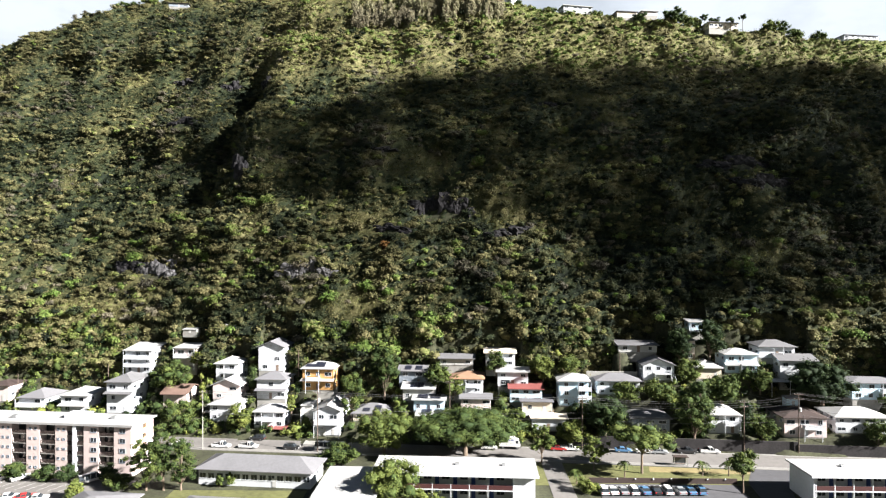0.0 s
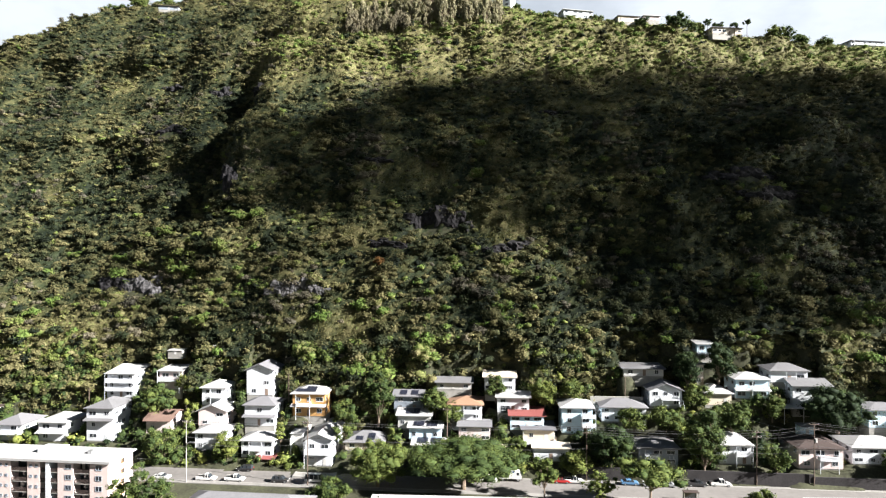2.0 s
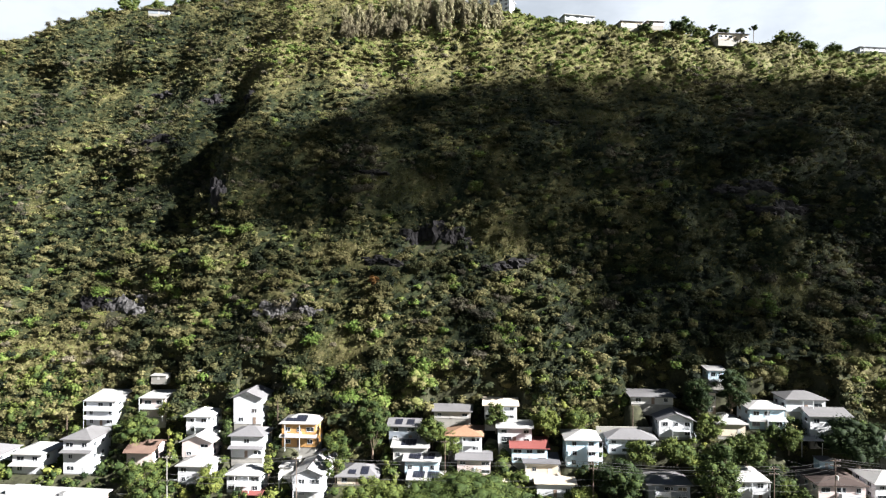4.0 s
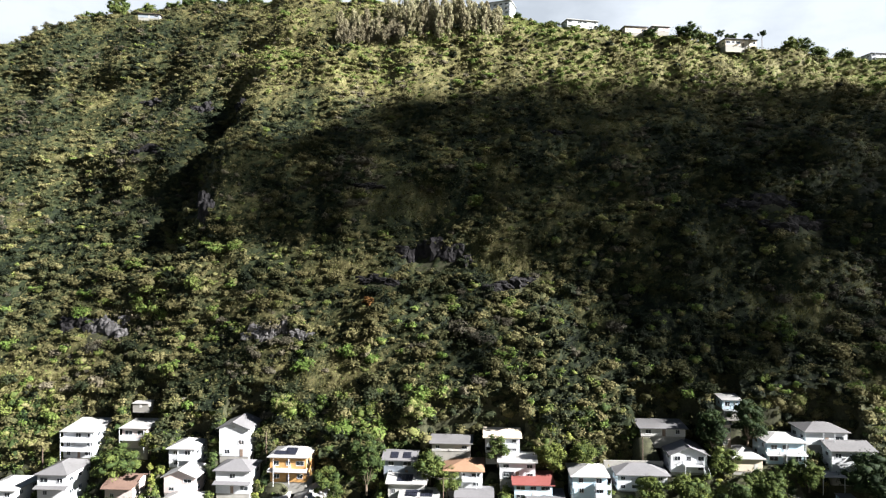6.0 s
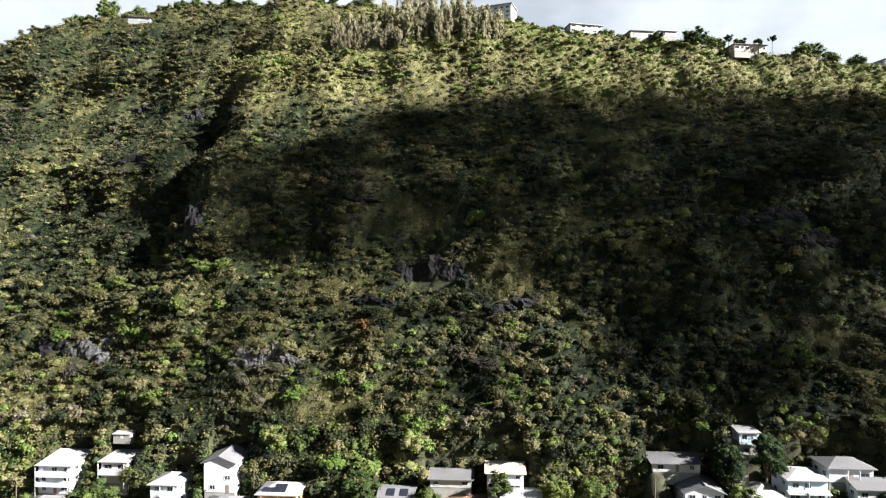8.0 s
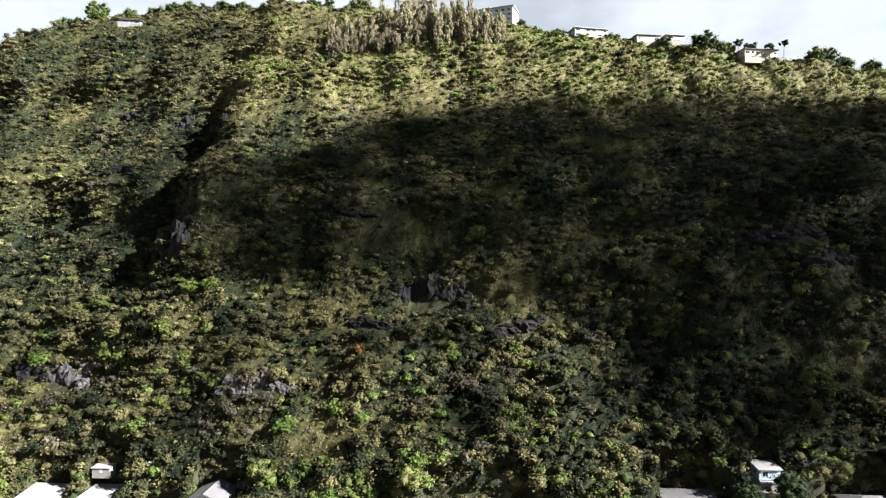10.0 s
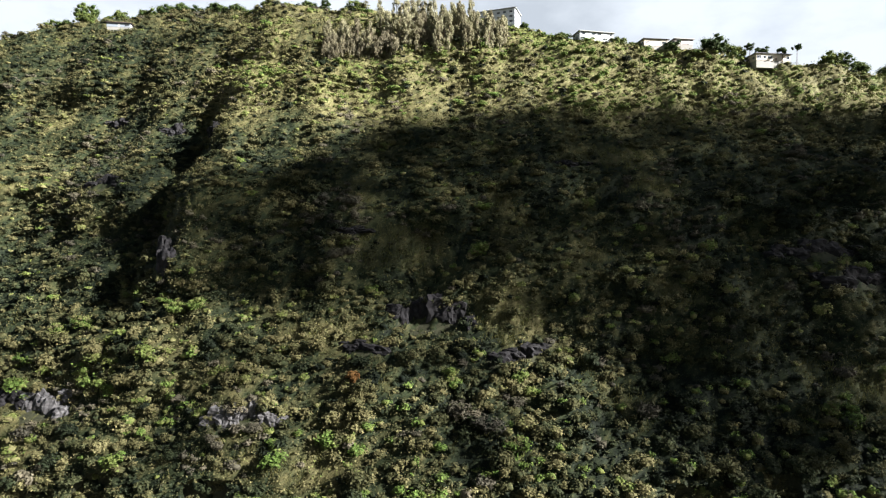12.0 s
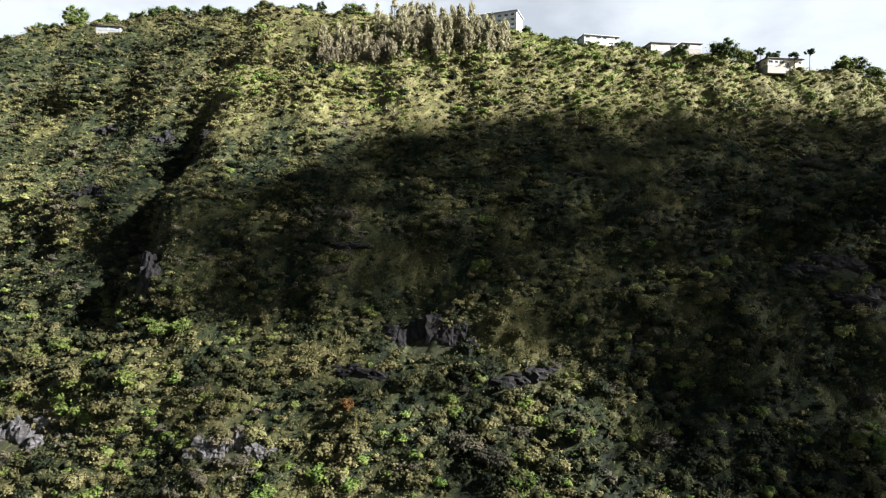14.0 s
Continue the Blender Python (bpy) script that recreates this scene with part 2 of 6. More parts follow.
def bodies(C, R, tint, rough=0.16, level_=2):
    """Uneven leafy masses at C with half-axes R. Gives vertices, faces, tints."""
    v, f = ico(level_)
    k = 1 + rng.uniform(-rough, rough * 0.8, (len(C), len(v), 1))
    V = (C[:, None] + v[None] * k * R[:, None]).reshape(-1, 3)
    F = (f[None] + (np.arange(len(C)) * len(v))[:, None, None]).reshape(-1, 3)
    return V, F, np.repeat(tint, len(v))


def join(*sets):
    """Several sets of vertices, faces and tints as one."""
    n, Vs, Fs, Ts = 0, [], [], []
    for V, F, T in sets:
        Vs.append(V)
        Fs.append(F + n)
        Ts.append(T)
        n += len(V)
    return np.concatenate(Vs), np.concatenate(Fs), np.concatenate(Ts)


def leaf_cloud(C, R, count, size, tint, flat=0.35, up=(0.0, 0.0, 0.25)):
    """Leaf clumps round the lumps C with half-axes R: three-cornered sprays that face mostly outward. Gives vertices, faces, tints."""
    N = len(C)
    d = rng.normal(size=(N, count, 3))
    d += np.asarray(up)
    d /= np.linalg.norm(d, axis=2, keepdims=True)
    r = 1 - flat * rng.random((N, count, 1)) ** 1.6
    lump = 1 + 0.24 * np.sin(d[..., :1] * 3 + rng.random((N, 1, 1)) * 6) * np.cos(d[..., 1:2] * 2 + d[..., 2:] * 3 + rng.random((N, 1, 1)) * 6)
    P = C[:, None] + d * r * lump * R[:, None]
    nrm = d + rng.normal(size=d.shape) * 0.5
    nrm[..., 2] += 0.45
    nrm /= np.linalg.norm(nrm, axis=2, keepdims=True)
    a = np.cross(nrm, rng.normal(size=d.shape))
    a /= np.linalg.norm(a, axis=2, keepdims=True) + 1e-9
    b = np.cross(nrm, a)
    s = (size[:, None, None] if np.ndim(size) else size) * rng.uniform(0.6, 1.35, (N, count, 1))
    V = np.stack([P + a * s * 1.1, P - a * s * 0.55 + b * s * 0.95, P - a * s * 0.55 - b * s * 0.95], 2).reshape(-1, 3)
    F = np.arange(len(V)).reshape(-1, 3)
    return V, F, np.repeat(np.repeat(tint, count), 3)


def leaf_object(name, V, F, T, mat, parent=None):
    me = fill(bpy.data.meshes.new(name), V, F)
    at = me.attributes.new("tint", "FLOAT", "POINT")
    at.data.foreach_set("value", np.asarray(T, np.float32))
    me.materials.append(mat)
    ob = new(name, me)
    ob.parent = parent
    return ob


def core_object(name, C, R, mat):
    v, f = ico(1)
    V = (C[:, None] + v[None] * R[:, None]).reshape(-1, 3)
    F = (f[None] + (np.arange(len(C)) * len(v))[:, None, None]).reshape(-1, 3)
    ob = new(name, fill(bpy.data.meshes.new(name), V, F))
    ob.data.materials.append(mat)
    return ob

# ---- builders ----
def solid(V, F):
    bm = bmesh.new()
    vs = [bm.verts.new(v) for v in V]
    for f in F:
        bm.faces.new([vs[i] for i in f])
    return bm


def add_box(bm, x0, x1, y0, y1, z0, z1, bevel=0.0):
    vs = [bm.verts.new(p) for p in ((x0, y0, z0), (x1, y0, z0), (x1, y1, z0), (x0, y1, z0), (x0, y0, z1), (x1, y0, z1), (x1, y1, z1), (x0, y1, z1))]
    fs = [bm.faces.new([vs[i] for i in f]) for f in ((3, 2, 1, 0), (4, 5, 6, 7), (0, 1, 5, 4), (1, 2, 6, 5), (2, 3, 7, 6), (3, 0, 4, 7))]
    if bevel:
        bmesh.ops.bevel(bm, geom=list({e for f in fs for e in f.edges}), offset=bevel, segments=1, affect="EDGES")
    return bm


def box(x0, x1, y0, y1, z0, z1, bevel=0.0):
    return add_box(bmesh.new(), x0, x1, y0, y1, z0, z1, bevel)


def part(name, bm, mat, parent=None, label="", at=None):
    me = bpy.data.meshes.new(name)
    bm.to_mesh(me)
    bm.free()
    me.materials.append(mat)
    return place(name, me, parent, label, at)


def place(name, me, parent=None, label="", at=None):
    ob = new(name, me)
    ob.parent = parent
    if at is not None:
        ob.matrix_basis = at
    return tagged(ob, label)


def base(name, x, y, z, turn, label, category, group=""):
    ob = new(name)
    ob.matrix_basis = pose(x, y, z, 0, 0, turn)
    return tagged(ob, label, category, group)


def tube(bm, pts, radii, sides=6):
    """A tapered tube along points."""
    rings = []
    pts = [Vector(p) for p in pts]
    for i, p in enumerate(pts):
        d = (pts[min(i + 1, len(pts) - 1)] - pts[max(i - 1, 0)]).normalized()
        a = d.orthogonal().normalized()
        b = d.cross(a)
        rings.append([bm.verts.new(p + (a * math.cos(2 * math.pi * k / sides) + b * math.sin(2 * math.pi * k / sides)) * radii[i]) for k in range(sides)])
    for r0, r1 in zip(rings, rings[1:]):
        for k in range(sides):
            bm.faces.new((r0[k], r0[(k + 1) % sides], r1[(k + 1) % sides], r1[k]))
    bm.faces.new(rings[0][::-1])
    bm.faces.new(rings[-1])
    return bm


WHITE = material("white_paint", (0.50, 0.52, 0.55), 0.7, vary=0.10, scale=1.5)
CREAM = material("cream_paint", (0.50, 0.44, 0.36), 0.7, vary=0.10, scale=1.5)
PINK = material("pink_stucco", (0.52, 0.435, 0.415), 0.85, vary=0.10, scale=1.2, bump=0.2)
ROSE = material("pale_rose_paint", (0.52, 0.44, 0.43), 0.7, vary=0.10, scale=1.5)
SKYBLUE = material("pale_blue_paint", (0.46, 0.60, 0.70), 0.7, vary=0.10, scale=1.5)
ORANGE = material("ochre_paint", (0.46, 0.26, 0.10), 0.7, vary=0.12, scale=1.5)
SLATE = material("slate_blue_paint", (0.20, 0.23, 0.27), 0.7, vary=0.12, scale=1.5)
GREY = material("grey_paint", (0.42, 0.42, 0.41), 0.75, vary=0.12, scale=1.5)
TAUPE = material("brown_board", (0.20, 0.15, 0.12), 0.8, vary=0.2, scale=3)
R_WHITE = material("white_roof_coating", (0.29, 0.29, 0.29), 0.6, vary=0.12, scale=0.9, bump=0.15, bump_scale=8)
R_GREY = material("grey_shingles", (0.11, 0.11, 0.115), 0.85, vary=0.18, scale=1.6, bump=0.4, bump_scale=9)
R_PALE = material("pale_grey_shingles", (0.125, 0.125, 0.133), 0.8, vary=0.15, scale=1.6, bump=0.3, bump_scale=9)
R_DARK = material("charcoal_shingles", (0.10, 0.10, 0.11), 0.85, vary=0.25, scale=1.6, bump=0.4, bump_scale=9)
R_TAN = material("tan_shingles", (0.21, 0.125, 0.08), 0.85, vary=0.18, scale=1.6, bump=0.4, bump_scale=9)
R_RED = material("red_metal_roof", (0.17, 0.055, 0.050), 0.55, vary=0.15, scale=1.2, bump=0.2, bump_scale=6)
R_UMBER = material("umber_shingles", (0.13, 0.085, 0.068), 0.85, vary=0.2, scale=1.6, bump=0.4, bump_scale=9)
R_BROWN = material("brown_shingles", (0.040, 0.028, 0.025), 0.85, vary=0.2, scale=1.6, bump=0.4, bump_scale=9)
CONCRETE = material("concrete", (0.24, 0.235, 0.22), 0.9, vary=0.2, scale=0.8, bump=0.3, bump_scale=5)
PAVING = material("pavement_concrete", (0.17, 0.165, 0.155), 0.9, vary=0.25, scale=0.8, bump=0.3, bump_scale=5)
ASPHALT = material("asphalt", (0.125, 0.118, 0.112), 0.9, vary=0.2, scale=0.7, bump=0.2, bump_scale=12)
DARK_ASPHALT = material("new_asphalt", (0.06, 0.06, 0.065), 0.9, vary=0.2, scale=0.7, bump=0.2, bump_scale=12)
LAWN = material("lawn", (0.085, 0.088, 0.032), 0.95, vary=0.4, scale=0.8, bump=0.5, bump_scale=10)
DRYLAWN = material("dry_grass", (0.17, 0.14, 0.065), 0.95, vary=0.35, scale=0.8, bump=0.5, bump_scale=10)
LAVA = material("lava_stone_wall", (0.024, 0.022, 0.023), 0.95, vary=0.5, scale=2.5, bump=0.8, bump_scale=4)
WOOD = material("weathered_wood", (0.10, 0.075, 0.06), 0.85, vary=0.25, scale=4, bump=0.3)
STEEL = material("galvanised_steel", (0.45, 0.46, 0.47), 0.45, 0.8, vary=0.1, scale=4)
CABLE = material("cable_sheath", (0.10, 0.10, 0.10), 0.6, vary=0.1)
NAVY = material("navy_door_paint", (0.03, 0.06, 0.20), 0.6, vary=0.1)
MAROON = material("maroon_rail_paint", (0.055, 0.02, 0.02), 0.6, vary=0.1)
RUBBER = material("tyre_rubber", (0.02, 0.02, 0.02), 0.8, vary=0.1)
MARK = material("road_marking", (0.42, 0.42, 0.40), 0.8, vary=0.15)
SOLAR = material("solar_cells", (0.016, 0.018, 0.028), 0.35, vary=0.2, spec=0.35)
SHADE_FABRIC = material("window_blind", (0.45, 0.44, 0.42), 0.8, vary=0.1)


def glass(name, tone, rough=0.06):
    m = bpy.data.materials.new(name)
    m.use_nodes = True
    b = m.node_tree.nodes["Principled BSDF"]
    b.inputs["Base Color"].default_value = (*tone, 1)
    b.inputs["Roughness"].default_value = rough
    b.inputs["Specular IOR Level"].default_value = 0.5
    return m


PANE = glass("dark_window_glass", (0.025, 0.03, 0.035))
LAMP = glass("headlamp_glass", (0.6, 0.6, 0.58), 0.1)
TAIL = glass("tail_lamp_glass", (0.35, 0.01, 0.01), 0.15)
SHARED = {}


def shared(key, make, mat):
    """One mesh shared between alike pieces."""
    if key not in SHARED:
        bm = make()
        me = bpy.data.meshes.new(key)
        bm.to_mesh(me)
        bm.free()
        me.materials.append(mat)
        SHARED[key] = me
    return SHARED[key]


def lattice(xs, zs, holes, y0, y1):
    """One connected panel of bars: the cells of the grid xs by zs but for the holes."""
    bm = bmesh.new()
    g = [[[bm.verts.new((x, y, z)) for z in zs] for x in xs] for y in (y0, y1)]
    cells = {(i, j) for i in range(len(xs) - 1) for j in range(len(zs) - 1)} - set(holes)
    for i, j in sorted(cells):
        bm.faces.new((g[0][i][j], g[0][i + 1][j], g[0][i + 1][j + 1], g[0][i][j + 1]))
        bm.faces.new((g[1][i][j + 1], g[1][i + 1][j + 1], g[1][i + 1][j], g[1][i][j]))
        for (di, dj), (p, q) in (((-1, 0), ((i, j), (i, j + 1))), ((1, 0), ((i + 1, j + 1), (i + 1, j))), ((0, -1), ((i + 1, j), (i, j))), ((0, 1), ((i, j + 1), (i + 1, j + 1)))):
            if (i + di, j + dj) not in cells:
                bm.faces.new((g[0][p[0]][p[1]], g[0][q[0]][q[1]], g[1][q[0]][q[1]], g[1][p[0]][p[1]]))
    bmesh.ops.delete(bm, geom=[v for v in bm.verts if not v.link_faces], context="VERTS")
    bmesh.ops.recalc_face_normals(bm, faces=bm.faces[:])
    return bm


def frame_mesh(w, h):
    """One connected frame with a middle bar; the lower bar is its sill."""
    t = 0.07
    return lattice([-w / 2, -w / 2 + t, -t / 3, t / 3, w / 2 - t, w / 2], [-0.08, t, h - t, h], [(1, 1), (3, 1)], -0.07, 0.05)


def window(parent, at, w, h, trim=None):
    """A framed sliding window with its sill; the pane is set back in the frame."""
    trim = trim or WHITE
    win = place("window", shared("window_%.1f_%.1f_%s" % (w, h, trim.name), lambda: frame_mesh(w, h), trim), parent, "", at)
    place("pane", shared("pane_%.1f_%.1f" % (w, h), lambda: box(-w / 2 + 0.05, w / 2 - 0.05, -0.01, 0.04, 0.05, h - 0.05), PANE), win)
    return win


def railing_bm(w, h=1.0, step=0.35, solid_panel=False):
    if solid_panel:
        return box(-w / 2, w / 2, -0.04, 0.04, 0.02, h, 0.015)
    n = max(2, int(w / step))
    xs = []
    for i in range(n + 1):
        x = -w / 2 + 0.03 + (w - 0.06) * i / n
        xs += [x - 0.025, x + 0.025]
    holes = [(k, j) for k in range(2 * n + 1) for j in ((1,) if k % 2 else ()) ] + [(k, 3) for k in ()]
    return lattice(xs, [0.04, 0.12, h - 0.08, h], holes, -0.03, 0.03)


def roof_bm(kind, w, d, rise, over, thick=0.2):
    """Roof slab with eaves; local origin at the front wall's foot line, at eave height, front towards -y."""
    x0, x1, y0, y1 = -w / 2 - over, w / 2 + over, -over, d + over
    W_, D_ = x1 - x0, y1 - y0
    if kind == "flat":
        bm = box(x0, x1, y0, y1, 0, 0.22)
        add_box(bm, x0 + 0.12, x1 - 0.12, y0 + 0.12, y1 - 0.12, 0.22, 0.30)
        return bm
    if kind == "shed":
        top = [(x0, y0, 0), (x1, y0, 0), (x1, y1, rise), (x0, y1, rise)]
        faces = [(0, 1, 2, 3)]
    elif kind == "gable":            # ridge runs across, gables at the sides
        ym = (y0 + y1) / 2
        top = [(x0, y0, 0), (x1, y0, 0), (x1, y1, 0), (x0, y1, 0), (x0, ym, rise), (x1, ym, rise)]
        faces = [(0, 1, 5, 4), (2, 3, 4, 5)]
    elif kind == "front":            # gable to the front, ridge runs back
        xm = 0.0
        top = [(x0, y0, 0), (x1, y0, 0), (x1, y1, 0), (x0, y1, 0), (xm, y0, rise), (xm, y1, rise)]
        faces = [(0, 4, 5, 3), (4, 1, 2, 5)]
    else:                            # hip
        if W_ >= D_:
            ym, a = (y0 + y1) / 2, D_ / 2 * 0.95
            top = [(x0, y0, 0), (x1, y0, 0), (x1, y1, 0), (x0, y1, 0), (x0 + a, ym, rise), (x1 - a, ym, rise)]
            faces = [(0, 1, 5, 4), (1, 2, 5), (2, 3, 4, 5), (3, 0, 4)]
        else:
            a = W_ / 2 * 0.95
            top = [(x0, y0, 0), (x1, y0, 0), (x1, y1, 0), (x0, y1, 0), (0, y0 + a, rise), (0, y1 - a, rise)]
            faces = [(0, 1, 4), (1, 2, 5, 4), (2, 3, 5), (3, 0, 4, 5)]
    n = len(top)
    V = [(x, y, z + thick) for x, y, z in top] + top
    F = [tuple(f) for f in faces] + [tuple(n + i for i in reversed(f)) for f in faces]
    edges = {}
    for f in faces:
        for a, b in zip(f, f[1:] + f[:1]):
            edges[(a, b)] = edges.get((a, b), 0) + 1
    for (a, b) in edges:
        if (b, a) not in edges:
            F.append((b, a, n + a, n + b))
    return solid(V, F)


def gable_fill(kind, w, d, rise, over, which):
    f = d / (d + 2 * over) if kind == "gable" else w / (w + 2 * over)
    bm = bmesh.new()
    if kind == "gable":
        for x0, x1 in (((-w / 2, -w / 2 + 0.15), (w / 2 - 0.15, w / 2))[which],):
            r = rise * f
            V = [(x0, 0, 0), (x0, d, 0), (x0, d / 2, r), (x1, 0, 0), (x1, d, 0), (x1, d / 2, r)]
            vs = [bm.verts.new(v) for v in V]
            for q in ((0, 2, 1), (3, 4, 5), (0, 1, 4, 3), (1, 2, 5, 4), (2, 0, 3, 5)):
                bm.faces.new([vs[i] for i in q])
    else:
        for y0, y1 in (((0, 0.15), (d - 0.15, d))[which],):
            r = rise * f
            V = [(-w / 2, y0, 0), (w / 2, y0, 0), (0, y0, r), (-w / 2, y1, 0), (w / 2, y1, 0), (0, y1, r)]
            vs = [bm.verts.new(v) for v in V]
            for q in ((0, 1, 2), (3, 5, 4), (0, 3, 4, 1), (1, 4, 5, 2), (2, 5, 3, 0)):
                bm.faces.new([vs[i] for i in q])
    return bm


def house(x, y, z, turn, w, d, h, storeys, roof, rise, wall, cover, label, balcony=(), skirt=0, panels=(), stairs=0, carport=0, over=0.7, cols=0, trim=None, vent=False, group="hillside houses"):
    """A timber house on a level plot: foundation, walls, roof, framed windows, door, and what hangs on its front."""
    th = base("house", x, y, z, turn, label, "house", group)
    if group == "hillside houses":               # level plot cut into the slope
        PADS.append((x + 0.035 * d, y + d / 2, w / 2 + 0.6, d / 2 + 1.0, turn, z))
    part("foundation", box(-w / 2 + 0.1, w / 2 - 0.1, 0.1, d - 0.1, -3.0, 0.35), CONCRETE, th)
    part("wall", box(-w / 2, w / 2, 0, d, 0.3, h + 0.05), wall, th)
    rf = part("roof", roof_bm(roof, w, d, rise, over), cover, th, "", pose(0, 0, h))
    if roof in ("gable", "front"):
        for which in (0, 1):
            part("gable_wall", gable_fill(roof, w, d, rise, over, which), wall, th, "", pose(0, 0, h + 0.04))
    if roof in ("hip", "gable", "front"):
        D_, W_ = d + 2 * over, w + 2 * over
        bm = bmesh.new()
        ym, zt = d / 2, rise + 0.2
        if roof == "gable" or (roof == "hip" and W_ >= D_):
            a = 0 if roof == "gable" else D_ / 2 * 0.95
            tube(bm, [(-W_ / 2 + a, ym, zt), (W_ / 2 - a, ym, zt)], [0.1, 0.1], 5)
        else:
            a = 0 if roof == "front" else W_ / 2 * 0.95
            tube(bm, [(0, -over + a, zt), (0, d + over - a, zt)], [0.1, 0.1], 5)
        part("ridge_cap", bm, cover, rf)
    g = random.Random(int(abs(x) * 31 + abs(y) * 7))
    sh = h / storeys
    cols = cols or max(2, round(w / 3.6))
    for s in range(storeys):
        zb = s * sh + sh * 0.34 + 0.1
        for c in range(cols):
            xx = -w / 2 + w * (c + 0.5) / cols + g.uniform(-0.25, 0.25)
            if s == 0 and c == cols // 2:
                dr = part("door", box(-0.45, 0.45, -0.05, 0.03, 0, 2.0), g.choice([TAUPE, GREY, WHITE]), th, "", pose(xx, 0, 0.35))
                part("handle", box(0.3, 0.36, -0.1, -0.05, 0.95, 1.05), STEEL, dr)
                continue
            if g.random() < 0.16:
                continue
            window(th, pose(xx, 0, zb), g.choice([1.2, 1.6, 2.3]) if w > 7 else 1.4, 1.25 if sh > 2.4 else 1.0, trim)
        for side in (-1, 1):
            for c in range(max(1, round(d / 4))):
                yy = d * (c + 0.5) / max(1, round(d / 4))
                window(th, pose(side * w / 2, yy, zb, 0, 0, 90 * side), 1.5, 1.1, trim)
    for s, bx, bw, bd, closed in balcony:        # storey, centre, width, depth, panelled rail
        b = part("balcony", box(bx - bw / 2, bx + bw / 2, -bd, 0, s * sh - 0.1, s * sh + 0.12), trim or WHITE, th)
        part("railing", railing_bm(bw, 1.0, 0.35, closed), trim or WHITE, b, "", pose(bx, -bd + 0.06, s * sh + 0.12))
        for sx in (-1, 1):
            part("side_rail", railing_bm(bd - 0.12, 1.0, 0.35, closed), trim or WHITE, b, "", pose(bx + sx * (bw / 2 - 0.05), -bd / 2, s * sh + 0.12, 0, 0, 90))
            part("post", box(bx + sx * (bw / 2 - 0.08) - 0.07, bx + sx * (bw / 2 - 0.08) + 0.07, -bd + 0.02, -bd + 0.16, -0.6, h), trim or WHITE, b)
    if skirt:
        zs = skirt * sh
        part("skirt_roof", roof_bm("shed", w + 0.4, 1.3, 0.6, 0.25, 0.14), cover, th, "", pose(0, -1.2, zs - 0.2))
    ang = math.degrees(math.atan2(rise, d / 2 + over))
    for px_, n, m in panels:                     # centre, across, up the slope
        for i in range(n):
            for j in range(m):
                run = 1.1 + j * 1.75
                me = shared("solar_panel", lambda: box(-0.5, 0.5, 0, 1.65, 0.28, 0.33), SOLAR)
                place("solar_panel", me, th, "", pose(px_ + (i - (n - 1) / 2) * 1.06, -over + 0.3 + run * 0.75, h + (0.3 + run * 0.75) * math.tan(radians(ang)), ang))
    if stairs:
        bm = bmesh.new()
        n = 9
        for i in range(n):
            add_box(bm, -0.55, 0.55, -3.0 + i * 0.30, -3.0 + i * 0.30 + 0.32, -0.2 + i * 0.18 - 0.12, -0.2 + i * 0.18 + 0.05)
        st = part("stairs", bm, CONCRETE, th, "", pose(stairs, 0, 0.3))
        bm = bmesh.new()
        for sx in (-0.55, 0.55):
            tube(bm, [(sx, -3.0, 0.9), (sx, -0.1, 2.55)], [0.04, 0.04], 4)
            tube(bm, [(sx, -2.9, 0), (sx, -2.9, 0.95)], [0.035, 0.035], 4)
            tube(bm, [(sx, -0.2, 1.4), (sx, -0.2, 2.5)], [0.035, 0.035], 4)
        part("handrail", bm, WHITE, st)
    if vent:
        part("vent", box(-0.4, 0.4, -0.08, 0.0, 0, 0.5), GREY, th, "", pose(0, 0, h + 0.35))
    if carport:
        # carport 2: a dark pane stands in for the open bay's shade
        part("garage_door", box(-1.4, 1.4, -0.06, 0, 0.1, 2.2), PANE if carport == 2 else GREY, th, "", pose(-w / 4 if carport > 0 else w / 4, 0, 0.1))
    return th


